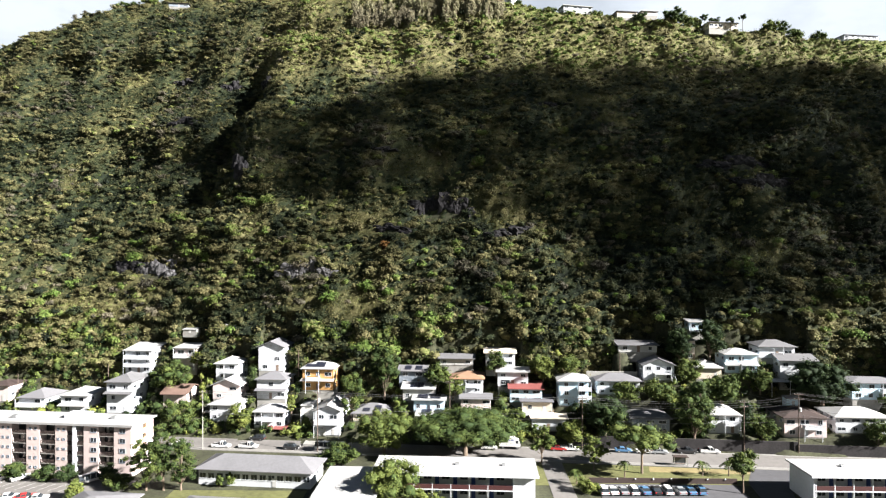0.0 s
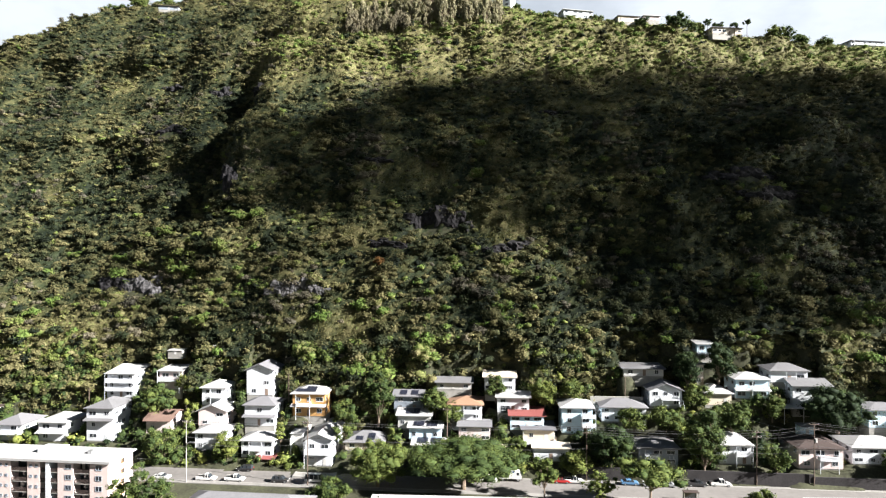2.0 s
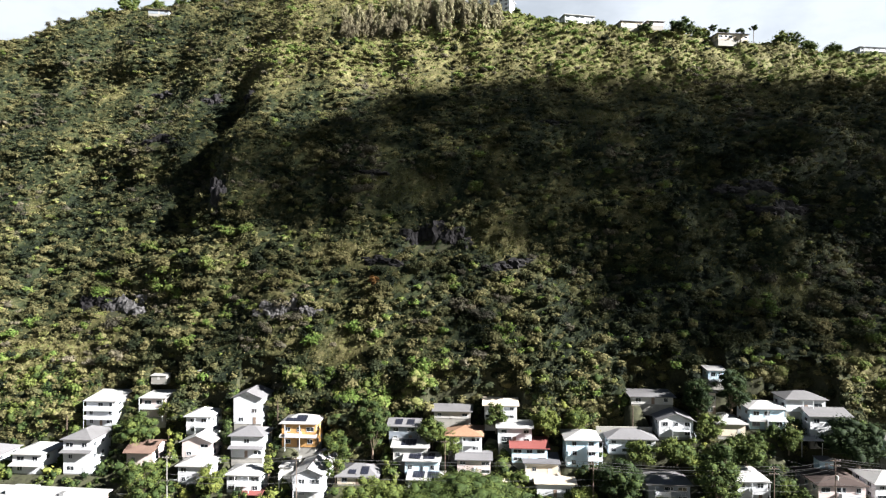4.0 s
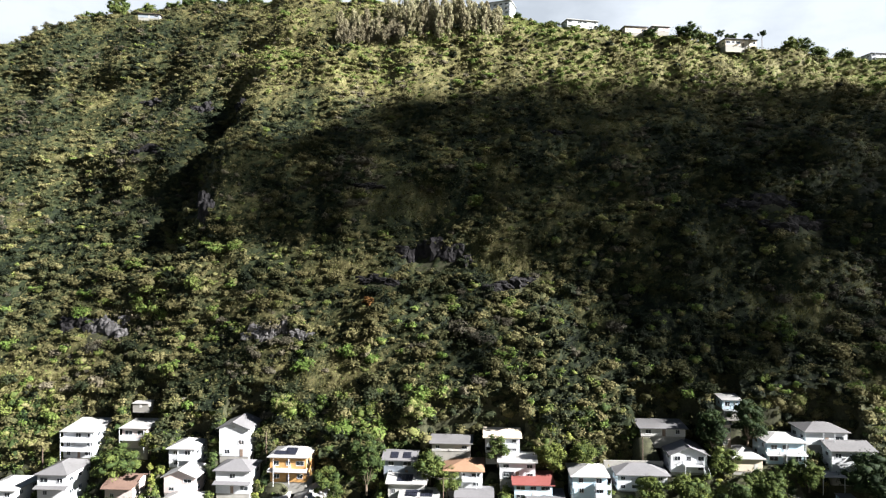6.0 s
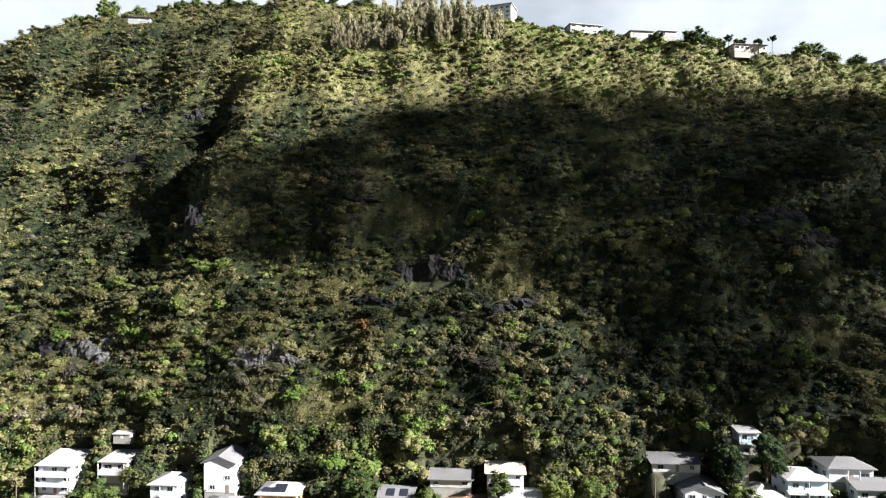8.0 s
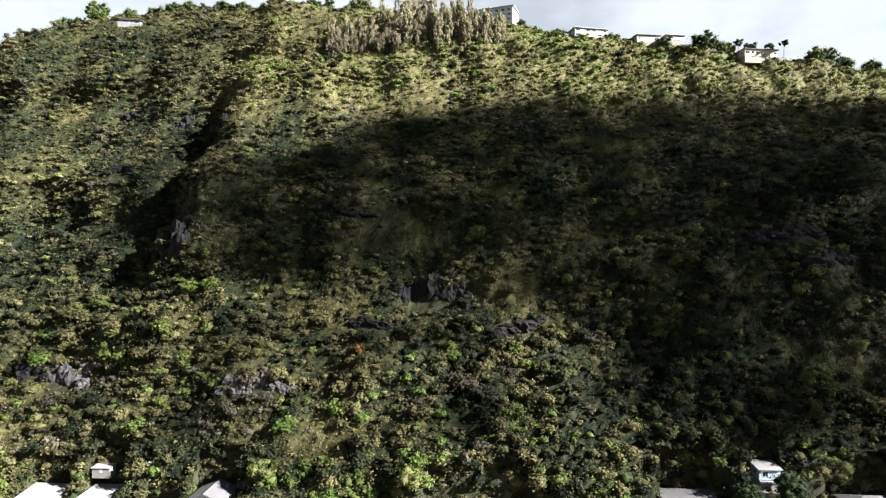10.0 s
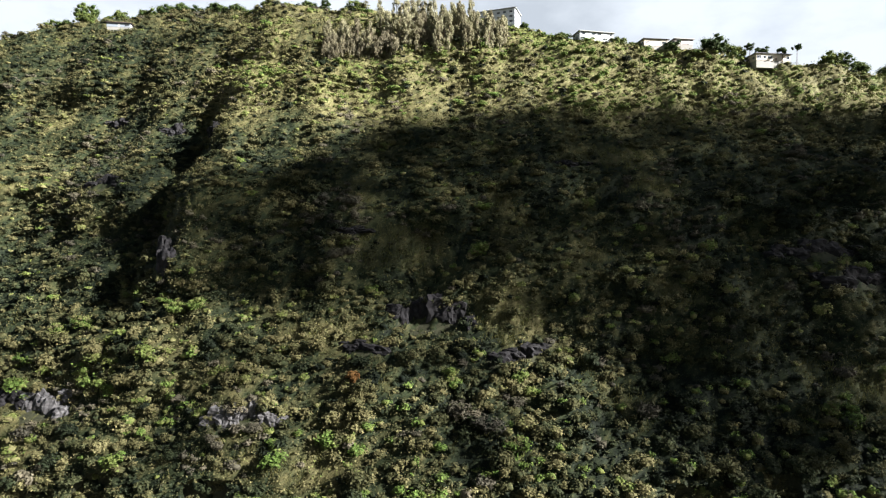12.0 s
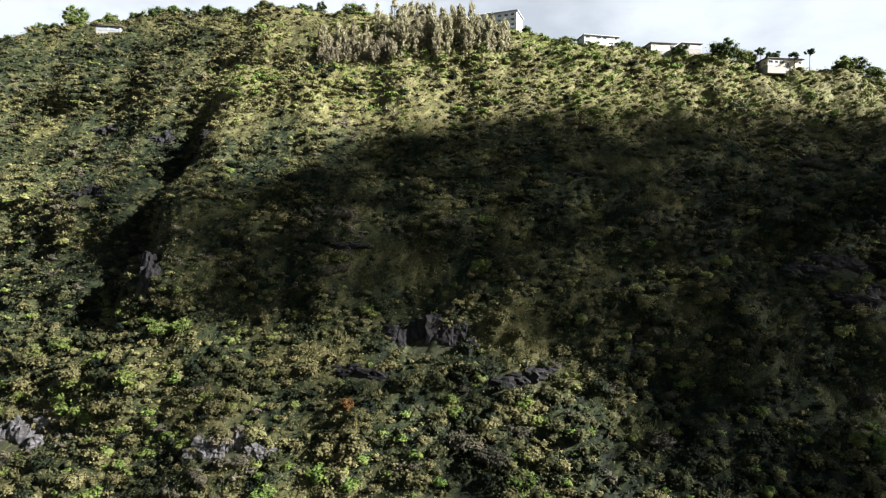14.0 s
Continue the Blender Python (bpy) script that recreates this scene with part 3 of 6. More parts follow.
def tree(x, y, z, tall, wide, crown_h, tint, label, mat=None, trunk_r=0.25, lumps_n=26, leaves=60, lumpy=0.30, flat_top=False, name="tree", leaf=0.30, seed=0, lean=0.0):
    """A tapered trunk that forks into limbs, and a crown of many small leaf clumps with gaps."""
    g = np.random.default_rng(seed + int(abs(x) * 10 + abs(y) * 3))
    lumps_n = int(lumps_n * 1.4)
    th = base(name, x, y, z, 0, label, "tree")
    fork = max(0.6, tall - crown_h * (0.95 if not flat_top else 0.9))
    cc = np.array([lean, 0, tall - crown_h * 0.5])
    d = g.normal(size=(lumps_n, 3))
    d /= np.linalg.norm(d, axis=1, keepdims=True)
    rad = g.uniform(0.15, 1.0, (lumps_n, 1)) ** 0.55 * g.uniform(0.72, 1.02, (lumps_n, 1))
    if flat_top:
        d[:, 2] = np.abs(d[:, 2]) * 0.9 - 0.15
    C = cc + d * rad * np.array([wide / 2, wide / 2, crown_h / 2]) * 1.06
    size = g.uniform(0.6, 1.2, lumps_n) * lumpy * min(wide, crown_h * (2.4 if flat_top else 1.6)) * 0.47
    R = np.stack([size * 1.15, size * 1.15, size * (0.6 if flat_top else 0.85)], 1)
    bm = bmesh.new()
    tube(bm, [(0, 0, -0.6), (lean * 0.2, 0, fork * 0.5), (lean * 0.5, 0, fork), (lean, 0, fork + crown_h * 0.35)], [trunk_r * 1.25, trunk_r, trunk_r * 0.8, trunk_r * 0.35], 7)
    for i in range(0, lumps_n, 3):
        e = C[i]
        s = Vector((lean * 0.5, 0, fork * g.uniform(0.8, 1.05)))
        mid = s.lerp(Vector(e), 0.5) + Vector((0, 0, -0.05 * wide))
        tube(bm, [s, mid, Vector(e)], [trunk_r * 0.5, trunk_r * 0.32, trunk_r * 0.1], 5)
    part("trunk", bm, BARK, th)
    T = np.clip(tint + g.normal(size=lumps_n) * 0.08, 0.02, 0.98)
    # inner lumps get a darker tint, painting the crown's inside shade
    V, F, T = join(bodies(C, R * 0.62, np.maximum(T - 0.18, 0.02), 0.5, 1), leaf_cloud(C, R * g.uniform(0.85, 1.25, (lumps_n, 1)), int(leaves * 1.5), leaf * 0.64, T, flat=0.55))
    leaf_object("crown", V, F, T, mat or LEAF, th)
    return th


def palm(x, y, z, tall, label, fronds=12, reach=2.2):
    th = base("palm_tree", x, y, z, 0, label, "palm")
    g = random.Random(int(x * 13 + y))
    bm = bmesh.new()
    tube(bm, [(0, 0, -0.4), (0.1, 0, tall * 0.5), (0.05, 0.05, tall)], [0.2, 0.13, 0.1], 7)
    part("trunk", bm, BARK, th)
    for i in range(fronds):
        a, lift = 2 * math.pi * i / fronds + g.uniform(-0.2, 0.2), g.uniform(0.1, 0.9)
        V, F, T = [], [], []
        steps = 7
        for s in range(steps):
            for sd in (-1, 1):
                t0 = s / steps
                def pt(t):
                    return Vector((math.cos(a) * reach * t, math.sin(a) * reach * t, tall + reach * (lift * t - (0.5 + lift) * t * t)))
                p0, p1 = pt(t0), pt(t0 + 0.8 / steps)
                side = Vector((-math.sin(a), math.cos(a), -0.35)) * sd * reach * 0.28 * (1 - 0.7 * t0)
                k = len(V)
                V += [p0[:], p1[:], (p1 + side + (p1 - p0) * 0.6)[:], (p0 + side * 0.8 + (p1 - p0) * 0.6)[:]]
                F.append((k, k + 1, k + 2, k + 3))
                T += [0.45 + g.uniform(-0.1, 0.1)] * 4
        leaf_object("frond", np.array(V), np.array(F), T, LEAF, th)
    return th


CAR_KINDS = {}


def car_paint(colour):
    key = "car_paint_%d_%d_%d" % tuple(int(c * 100) for c in colour)
    m = bpy.data.materials.get(key)
    if not m:
        m = material(key, colour, 0.3, 0.0, 0.04, 3.0, spec=0.6)
    return m


def profile_body(pts, w, top_in=0.0, zmid=0.9):
    """Side profile swept across the width, narrowing above the waist."""
    bm = bmesh.new()
    L = []
    for sgn in (-1, 1):
        L.append([bm.verts.new((px_, sgn * (w / 2 - (top_in * max(0.0, pz - zmid))), pz)) for px_, pz in pts])
    n = len(pts)
    for i in range(n):
        bm.faces.new((L[0][i], L[0][(i + 1) % n], L[1][(i + 1) % n], L[1][i]))
    bm.faces.new(L[0][::-1])
    bm.faces.new(L[1])
    return bm


def car(kind, x, y, z, turn, colour, label):
    """Parked car: body, windows, four wheels with rims, lamps."""
    key = (kind, colour)
    m = pose(x, y, z, 0, 0, turn)
    if key in CAR_KINDS:
        c = copy_thing(CAR_KINDS[key], m)
        return tagged(c, label)
    names = {"sedan": "car", "suv": "car", "pickup": "pickup_truck", "van": "van"}
    th = base(names[kind], x, y, z, turn, label, names[kind].split("_")[0], "parked vehicles")
    paint = car_paint(colour)
    L, W_, H = {"sedan": (4.6, 1.8, 1.42), "suv": (4.7, 1.88, 1.72), "pickup": (5.4, 1.92, 1.8), "van": (5.6, 2.0, 2.2)}[kind]
    f, b = L / 2, -L / 2
    low = [(b, 0.35), (f, 0.35), (f + 0.02, 0.65), (f - 0.25, 0.85), (f - 1.1, 0.95), (b + 0.5, 1.0), (b, 0.95)]
    cabin = {"sedan": [(f - 1.15, 0.93), (f - 1.9, H), (b + 1.3, H), (b + 0.45, 0.98)],
             "suv": [(f - 1.1, 0.93), (f - 1.75, H), (b + 0.35, H), (b + 0.05, 0.97)],
             "pickup": [(f - 1.25, 0.93), (f - 1.9, H), (b + 2.3, H), (b + 2.0, 0.97)],
             "van": [(f - 0.5, 0.9), (f - 1.3, H), (b + 0.1, H), (b + 0.02, 0.97)]}[kind]
    bm = profile_body(low, W_)
    bmesh.ops.bevel(bm, geom=bm.edges[:], offset=0.05, segments=1, affect="EDGES")
    body = part("body", bm, paint, th)
    part("roof", profile_body([(cabin[1][0] - 0.05, H - 0.06), (cabin[1][0] - 0.1, H), (cabin[2][0] + 0.1, H), (cabin[2][0] + 0.05, H - 0.06)], W_ - 0.1, 0.35), paint, th)
    part("cabin_glass", profile_body(cabin[:1] + [(cabin[1][0], H - 0.03), (cabin[2][0], H - 0.03)] + cabin[3:], W_ - 0.06, 0.35), PANE, th)
    for sx in (-1, 1):
        for i in (1, 2) if kind != "van" else (1, 2, 3):
            u = i / 3 if kind != "van" else i / 4
            px_ = cabin[0][0] * (1 - u) + cabin[3][0] * u
            part("pillar", box(px_ - 0.05, px_ + 0.05, sx * (W_ / 2 - 0.13) - 0.07, sx * (W_ / 2 - 0.13) + 0.07, 0.93, H - 0.05), paint, body)
        part("headlight", box(f - 0.12, f + 0.03, sx * W_ * 0.36 - 0.2, sx * W_ * 0.36 + 0.2, 0.62, 0.78, 0.02), LAMP, th)
        part("tail_light", box(b - 0.03, b + 0.06, sx * W_ * 0.40 - 0.12, sx * W_ * 0.40 + 0.12, 0.65, 0.90, 0.02), TAIL, th)
        for wx in (f - 0.9, b + 0.95):
            bm = bmesh.new()
            bmesh.ops.create_cone(bm, cap_ends=True, segments=14, radius1=0.34, radius2=0.34, depth=0.24, matrix=Matrix.Rotation(math.pi / 2, 4, "X"))
            bmesh.ops.bevel(bm, geom=[e for e in bm.edges if len(e.link_faces) == 2 and e.calc_face_angle() > 1], offset=0.04, segments=1, affect="EDGES")
            wh = part("wheel", bm, RUBBER, th, "", pose(wx, sx * (W_ / 2 - 0.10), 0.34))
            bm = bmesh.new()
            bmesh.ops.create_cone(bm, cap_ends=True, segments=10, radius1=0.2, radius2=0.2, depth=0.26, matrix=Matrix.Rotation(math.pi / 2, 4, "X"))
            part("rim", bm, STEEL, wh)
    if kind == "pickup":
        part("bed_floor", box(b + 0.15, b + 1.9, -W_ / 2 + 0.15, W_ / 2 - 0.15, 1.0, 1.03), RUBBER, th)
        for yy in (-W_ / 2 + 0.05, W_ / 2 - 0.13):
            part("bed_side", box(b + 0.02, b + 2.1, yy, yy + 0.08, 0.96, 1.2), paint, th)
    CAR_KINDS[key] = th
    return th

# ---- street, plots and pavements on the valley floor ----
def road_y(x):
    return 175.2 - 0.094 * x          # middle line of the street


def strip(name, x0, x1, off0, off1, z0, z1, mat, label, category, step=6.0, kind="structure"):
    """A slab that follows the street, between two offsets from its middle line."""
    n = max(2, int((x1 - x0) / step))
    V, F = [], []
    for i in range(n + 1):
        x = x0 + (x1 - x0) * i / n
        y = road_y(x)
        V += [(x, y + off0, z0), (x, y + off1, z0), (x, y + off1, z1), (x, y + off0, z1)]
    for i in range(n):
        k = i * 4
        for a in range(4):
            b = (a + 1) % 4
            F.append((k + a, k + b, k + 4 + b, k + 4 + a))
    F += [(0, 3, 2, 1), (n * 4, n * 4 + 1, n * 4 + 2, n * 4 + 3)]
    bm = solid(V, F)
    bmesh.ops.recalc_face_normals(bm, faces=bm.faces[:])
    me = bpy.data.meshes.new(name)
    bm.to_mesh(me)
    bm.free()
    me.materials.append(mat)
    return tagged(new(name, me), label, category, kind=kind)


def slab(name, pts, z0, z1, mat, label, category, kind="structure"):
    n = len(pts)
    V = [(x, y, z0) for x, y in pts] + [(x, y, z1) for x, y in pts]
    F = [tuple(range(n))[::-1], tuple(range(n, 2 * n))] + [(i, (i + 1) % n, n + (i + 1) % n, n + i) for i in range(n)]
    bm = solid(V, F)
    bmesh.ops.recalc_face_normals(bm, faces=bm.faces[:])
    me = bpy.data.meshes.new(name)
    bm.to_mesh(me)
    bm.free()
    me.materials.append(mat)
    return tagged(new(name, me), label, category, kind=kind)


road = strip("road", -330, 330, -4.8, 4.8, -0.3, 0.03, ASPHALT, "worn grey asphalt street along the foot of the hill", "road")
strip("kerb_near", -330, 330, -5.0, -4.8, -0.3, 0.16, CONCRETE, "low concrete kerb along the street", "kerb")
strip("kerb_far", -330, 330, 4.8, 5.0, -0.3, 0.16, CONCRETE, "low concrete kerb along the street", "kerb")
strip("pavement_near", -330, 330, -6.6, -5.0, -0.3, 0.13, PAVING, "pale concrete pavement beside the street", "pavement")
strip("pavement_far", -330, 330, 5.0, 6.2, -0.3, 0.13, PAVING, "pale concrete pavement in front of the houses", "pavement")
slab("lawn_east", [(20, 150), (84, 150), (88, 158), (90, 159.6), (23, 166.0), (20, 166.4)], -0.3, 0.02, LAWN, "sunlit mown lawn between the street and the car park", "lawn")
slab("lawn_west", [(-66, 138), (-34, 138), (-34, 146), (-66, 146)], -0.3, 0.03, LAWN, "small green lawn before the low school wing", "lawn")
slab("dry_bank", [(52, 159), (88, 157), (89, 159.2), (53, 163.0)], 0.0, 0.05, DRYLAWN, "strip of dry yellow grass by the pavement", "lawn")
lot_w = slab("car_park_west", [(-150, 110), (-78, 110), (-78, 152), (-150, 155)], -0.3, 0.025, ASPHALT, "grey asphalt car park before the apartment block", "car park")
lot_e = slab("car_park_east", [(34, 112), (70, 112), (70, 150.5), (36, 151)], -0.3, 0.035, DARK_ASPHALT, "dark asphalt car park with white bay lines", "car park")
slab("driveway_middle", [(23.5, 110), (29.0, 110), (30.5, 168), (25, 168.3)], -0.3, 0.05, ASPHALT, "worn grey driveway beside the school building", "driveway")
slab("driveway_east", [(74, 112), (84, 112), (82, 128), (80, 142), (84, 152), (92, 160.5), (80, 162.5), (74, 152), (72, 140), (73, 126)], -0.3, 0.055, DARK_ASPHALT, "curved dark asphalt drive off the street", "driveway")
slab("drive_apron", [(-43, 179.2), (-31, 178.1), (-31, 184.8), (-43, 185.4)], -0.2, 0.5, CONCRETE, "pale concrete apron before a garage", "driveway")
for i in range(9):
    part("bay_line", box(-0.06, 0.06, -2.5, 2.5, 0.035, 0.043), MARK, lot_e, "", pose(37.5 + i * 2.75, 146.5, 0))
    part("bay_line", box(-0.06, 0.06, -2.5, 2.5, 0.035, 0.043), MARK, lot_e, "", pose(37.5 + i * 2.75, 133.5, 0))
for i in range(11):
    part("bay_line", box(-0.045, 0.045, -2.4, 2.4, 0.025, 0.033), MARK, lot_w, "", pose(-117 + i * 2.75, 149.5 - 0.18 * i * 2.75 * 0.6, 0, 0, 0, -25))


def wall_run(name, pts, h, thick, mat, label, foot=-0.6):
    """A free-standing wall along a line, stepping with its points."""
    bm = bmesh.new()
    for (x0, y0, z0), (x1, y1, z1) in zip(pts, pts[1:]):
        d = Vector((x1 - x0, y1 - y0, 0))
        L = d.length
        d.normalize()
        m = Matrix(((d.x, -d.y, 0, x0), (d.y, d.x, 0, y0), (0, 0, 1, 0), (0, 0, 0, 1)))
        b2 = box(0, L, -thick / 2, thick / 2, min(z0, z1) + foot, max(z0, z1) + h)
        for v in b2.verts:
            v.co = m @ v.co
        tmp = bpy.data.meshes.new("tmp")
        b2.to_mesh(tmp)
        b2.free()
        bm.from_mesh(tmp)
        bpy.data.meshes.remove(tmp)
    me = bpy.data.meshes.new(name)
    bm.to_mesh(me)
    bm.free()
    me.materials.append(mat)
    return tagged(new(name, me), label, "wall")


wall_run("retaining_wall", [(34.5, 151.6, 0), (70.8, 151.2, 0)], 1.3, 0.3, R_BROWN, "low dark retaining wall behind the car park")
wall_run("garden_wall", [(-66, 188.1, 0), (-47, 186.3, 0)], 1.7, 0.3, LAVA, "dark lava stone garden wall beside the pavement")
wall_run("garden_wall", [(-92, 190.5, 0), (-68, 188.2, 0)], 1.5, 0.3, CONCRETE, "grey concrete garden wall beside the pavement")
wall_run("garden_wall", [(34, 178.6, 0), (98, 172.8, 0)], 3.6, 0.4, LAVA, "long dark lava stone wall below the gardens")
wall_run("garden_wall", [(98, 172.6, 0), (140, 168.6, 0)], 3.0, 0.4, LAVA, "dark lava stone wall below white houses")
wall_run("garden_wall", [(44, 196.4, 16), (60, 195.6, 17.5)], 1.2, 0.4, CONCRETE, "pale retaining wall under dry grass", -2)
wall_run("driveway_wall", [(-45.5, 187, 0.5), (-45.5, 200, 5.5)], 3.0, 0.3, GREY, "tall grey wall beside a shaded driveway", -4)


# ---- apartment block ----
def apartment_block():
    """Five storeys of pink stucco: wall piers between recessed balconies, small windows, flat white roof."""
    x_right, y_front, turn = -80.6, 154.2, -6.0
    th = base("apartment_building", x_right, y_front, 0, turn, "pink five-storey apartment building with recessed balconies and flat white roof", "building")
    L, D, sh, H = 66.0, 9.6, 2.5, 12.7
    rec = 2.4
    part("wall", box(-L, 0, rec, D, -1, H), PINK, th)
    rf = part("roof", box(-L - 0.7, 0.7, -0.6, D + 0.6, H, H + 0.35), R_WHITE, th)
    part("parapet", box(-L - 0.7, 0.7, -0.6, -0.35, H + 0.35, H + 0.55), R_WHITE, rf)
    part("stair_head", box(-22, -16, 4.5, 8.0, H + 0.35, H + 1.5, 0.05), WHITE, rf)
    part("vent_box", box(-36, -34.6, 3, 4.2, H + 0.35, H + 1.1, 0.05), STEEL, rf)
    part("vent_box", box(-9, -7.8, 5, 6.2, H + 0.35, H + 1.1, 0.05), STEEL, rf)
    # bays from the right-hand corner: (start, end, kind)
    bays = [(0, 1.4, "wall"), (1.4, 3.4, "win"), (3.4, 4.7, "wall"), (4.7, 6.8, "balc"), (6.8, 8.9, "balc"), (8.9, 11.6, "win"), (11.6, 13.0, "wall"),
            (13.0, 15.0, "tan"), (15.0, 15.9, "fin"), (15.9, 17.6, "balc"), (17.6, 20.9, "small"), (20.9, 23.1, "balc"), (23.1, 25.3, "balc"), (25.3, 29.0, "small"),
            (29.0, 31.1, "balc"), (31.1, 33.2, "balc"), (33.2, 36.6, "small"), (36.6, 38.8, "balc"), (38.8, 41.0, "balc"), (41.0, 44.4, "small"),
            (44.4, 46.6, "balc"), (46.6, 48.8, "balc"), (48.8, 66.0, "wall")]
    for a, b, kind in bays:
        x0, x1 = -b, -a
        xm, w = (x0 + x1) / 2, x1 - x0
        if kind in ("wall", "win", "small"):
            part("pier", box(x0, x1, 0, rec + 0.02, -1, H - 0.01), PINK, th)
        if kind == "fin":
            part("fin", box(x0, x1, -0.35, rec, -1, H - 0.01), WHITE, th, "white painted fin wall")
        for s in range(5):
            z = s * sh + 0.1
            if kind == "win" and s > 0:
                window(th, pose(xm, -0.01, z + 0.9), 1.6, 1.15, SLATE)
            elif kind == "small":
                for dx in (-0.75, 0.75):
                    window(th, pose(xm + dx, -0.01, z + 1.1), 0.7, 0.65, SLATE)
            elif kind in ("balc", "tan"):
                bal = place("balcony", shared("balcony_slab_%.1f" % w, lambda: box(-w / 2, w / 2, 0.05, rec, -0.16, 0.0), CONCRETE), th, "", pose(xm, 0, z))
                place("railing", shared("balcony_rail_%.1f" % w, lambda: railing_bm(w - 0.1, 1.0, 0.14), R_BROWN), bal, "", pose(0, 0.12, 0))
                place("glass_door", shared("balcony_door_%.1f" % w, lambda: box(-w / 2 + 0.04, w / 2 - 0.04, rec - 0.06, rec, 0.03, 2.3), PANE), bal)
                if (s * 7 + int(a)) % 3 == 1:
                    place("curtain", shared("balcony_blind", lambda: box(-0.45, 0.25, rec - 0.10, rec - 0.065, 0.1, 2.05), SHADE_FABRIC), bal)
                if kind == "tan":
                    place("side_panel", shared("tan_panel", lambda: box(-1.2, -1.12, 0.1, rec, 0, 2.3), ORANGE), bal)
    for s in range(5):
        window(th, pose(0.01, 5.5, s * sh + 1.0, 0, 0, 90), 1.4, 1.2, ORANGE)
    return th


apartment_block()


# ---- school buildings ----
def school_wing(x0, x1, y0, depth, label, turn=0.0):
    """Two-storey classroom wing: white end walls, open corridors with maroon rails, blue doors, flat white roof."""
    L = x1 - x0
    th = base("school_building", x0, y0, 0, turn, label, "building", "school buildings")
    cor = 3.0
    part("rear_wall", box(0.3, L - 0.3, cor, depth, -0.5, 6.7), WHITE, th)
    part("floor_slab", box(0.3, L - 0.3, 0, cor, 3.15, 3.4), WHITE, th)
    for x in (0, L - 0.3):
        part("end_wall", box(x, x + 0.3, 0, depth, -0.5, 6.7), WHITE, th)
    part("end_block", box(L - 5.0, L - 0.3, 0.02, cor, -0.5, 6.7), WHITE, th) if x0 < 0 else None
    rf = part("roof", box(-0.8, L + 0.8, -0.9, depth + 0.6, 6.7, 7.05), R_WHITE, th)
    part("roof_edge", box(-0.85, L + 0.85, -0.95, -0.8, 6.6, 7.1), WHITE, rf)
    for i in range(3):
        part("roof_vent", box(L * (0.2 + 0.3 * i), L * (0.2 + 0.3 * i) + 0.9, depth * 0.5, depth * 0.5 + 0.9, 7.05, 7.5, 0.05), STEEL, rf)
    n = int((L - 5) / 4.2)
    for s in range(2):
        z = s * 3.4
        for i in range(n):
            xa = 1.0 + i * 4.2
            d = part("door", box(xa, xa + 0.95, cor - 0.08, cor - 0.01, z + 0.02, z + 2.1), NAVY, th)
            part("handle", box(xa + 0.8, xa + 0.86, cor - 0.14, cor - 0.08, z + 1.0, z + 1.1), STEEL, d)
            window(th, pose(xa + 2.5, cor - 0.02, z + 1.1), 1.9, 1.2, WHITE)
            part("column", box(xa - 0.5, xa - 0.3, 0.05, 0.25, z - 0.3, z + 3.2), WHITE, th)
    rw = L - (5.0 if x0 < 0 else 0.4)
    part("railing", railing_bm(rw - 0.3, 1.05, 0.3, True), MAROON, th, "", pose(rw / 2 + 0.15, 0.1, 3.4))
    part("railing", railing_bm(rw - 0.3, 1.05, 0.3, True), MAROON, th, "", pose(rw / 2 + 0.15, 0.1, 0.0))
    return th


school_wing(-17.0, 19.4, 139.5, 10.5, "white two-storey school wing with maroon rails and blue doors", -3.0)
school_wing(82.0, 128.0, 138.5, 10.0, "white two-storey school wing with open corridors and blue doors", -1.0)


def low_hall(x, y, w, d, h, roof, rise, cover, wall, label, turn=-4.0):
    th = base("school_hall", x, y, 0, turn, label, "building", "school buildings")
    part("wall", box(-w / 2, w / 2, 0, d, -0.5, h), wall, th)
    rf = part("roof", roof_bm(roof, w, d, rise, 0.9), cover, th, "", pose(0, 0, h))
    n = int(w / 2.1)
    for i in range(n):
        window(th, pose(-w / 2 + w * (i + 0.5) / n, 0, h * 0.40), 1.7, 1.4)
    for side in (-1, 1):
        window(th, pose(side * w / 2, d / 2, h * 0.45, 0, 0, 90 * side), 1.5, 1.2)
    dr = part("door", box(-0.5, 0.5, -0.06, 0, 0, 2.1), GREY, th, "", pose(w * 0.18, 0, 0.05))
    part("handle", box(0.36, 0.42, -0.12, -0.06, 1, 1.1), STEEL, dr)
    return th


low_hall(-47.5, 148.5, 28.5, 9.5, 3.8, "hip", 2.2, R_PALE, WHITE, "low white school hall with a pale grey hipped roof", -6)
low_hall(-23.2, 116.0, 12.4, 32.0, 4.6, "flat", 0, R_WHITE, WHITE, "low hall with a broad flat white roof", -2)
low_hall(-77.0, 124.0, 13.0, 12.5, 2.8, "hip", 2.0, R_PALE, GREY, "small pavilion with a pale grey hipped roof", -6)
low_hall(-46.0, 122.0, 24.0, 11.0, 3.0, "hip", 1.8, R_PALE, CREAM, "low cream wing with a grey hipped roof", -6)

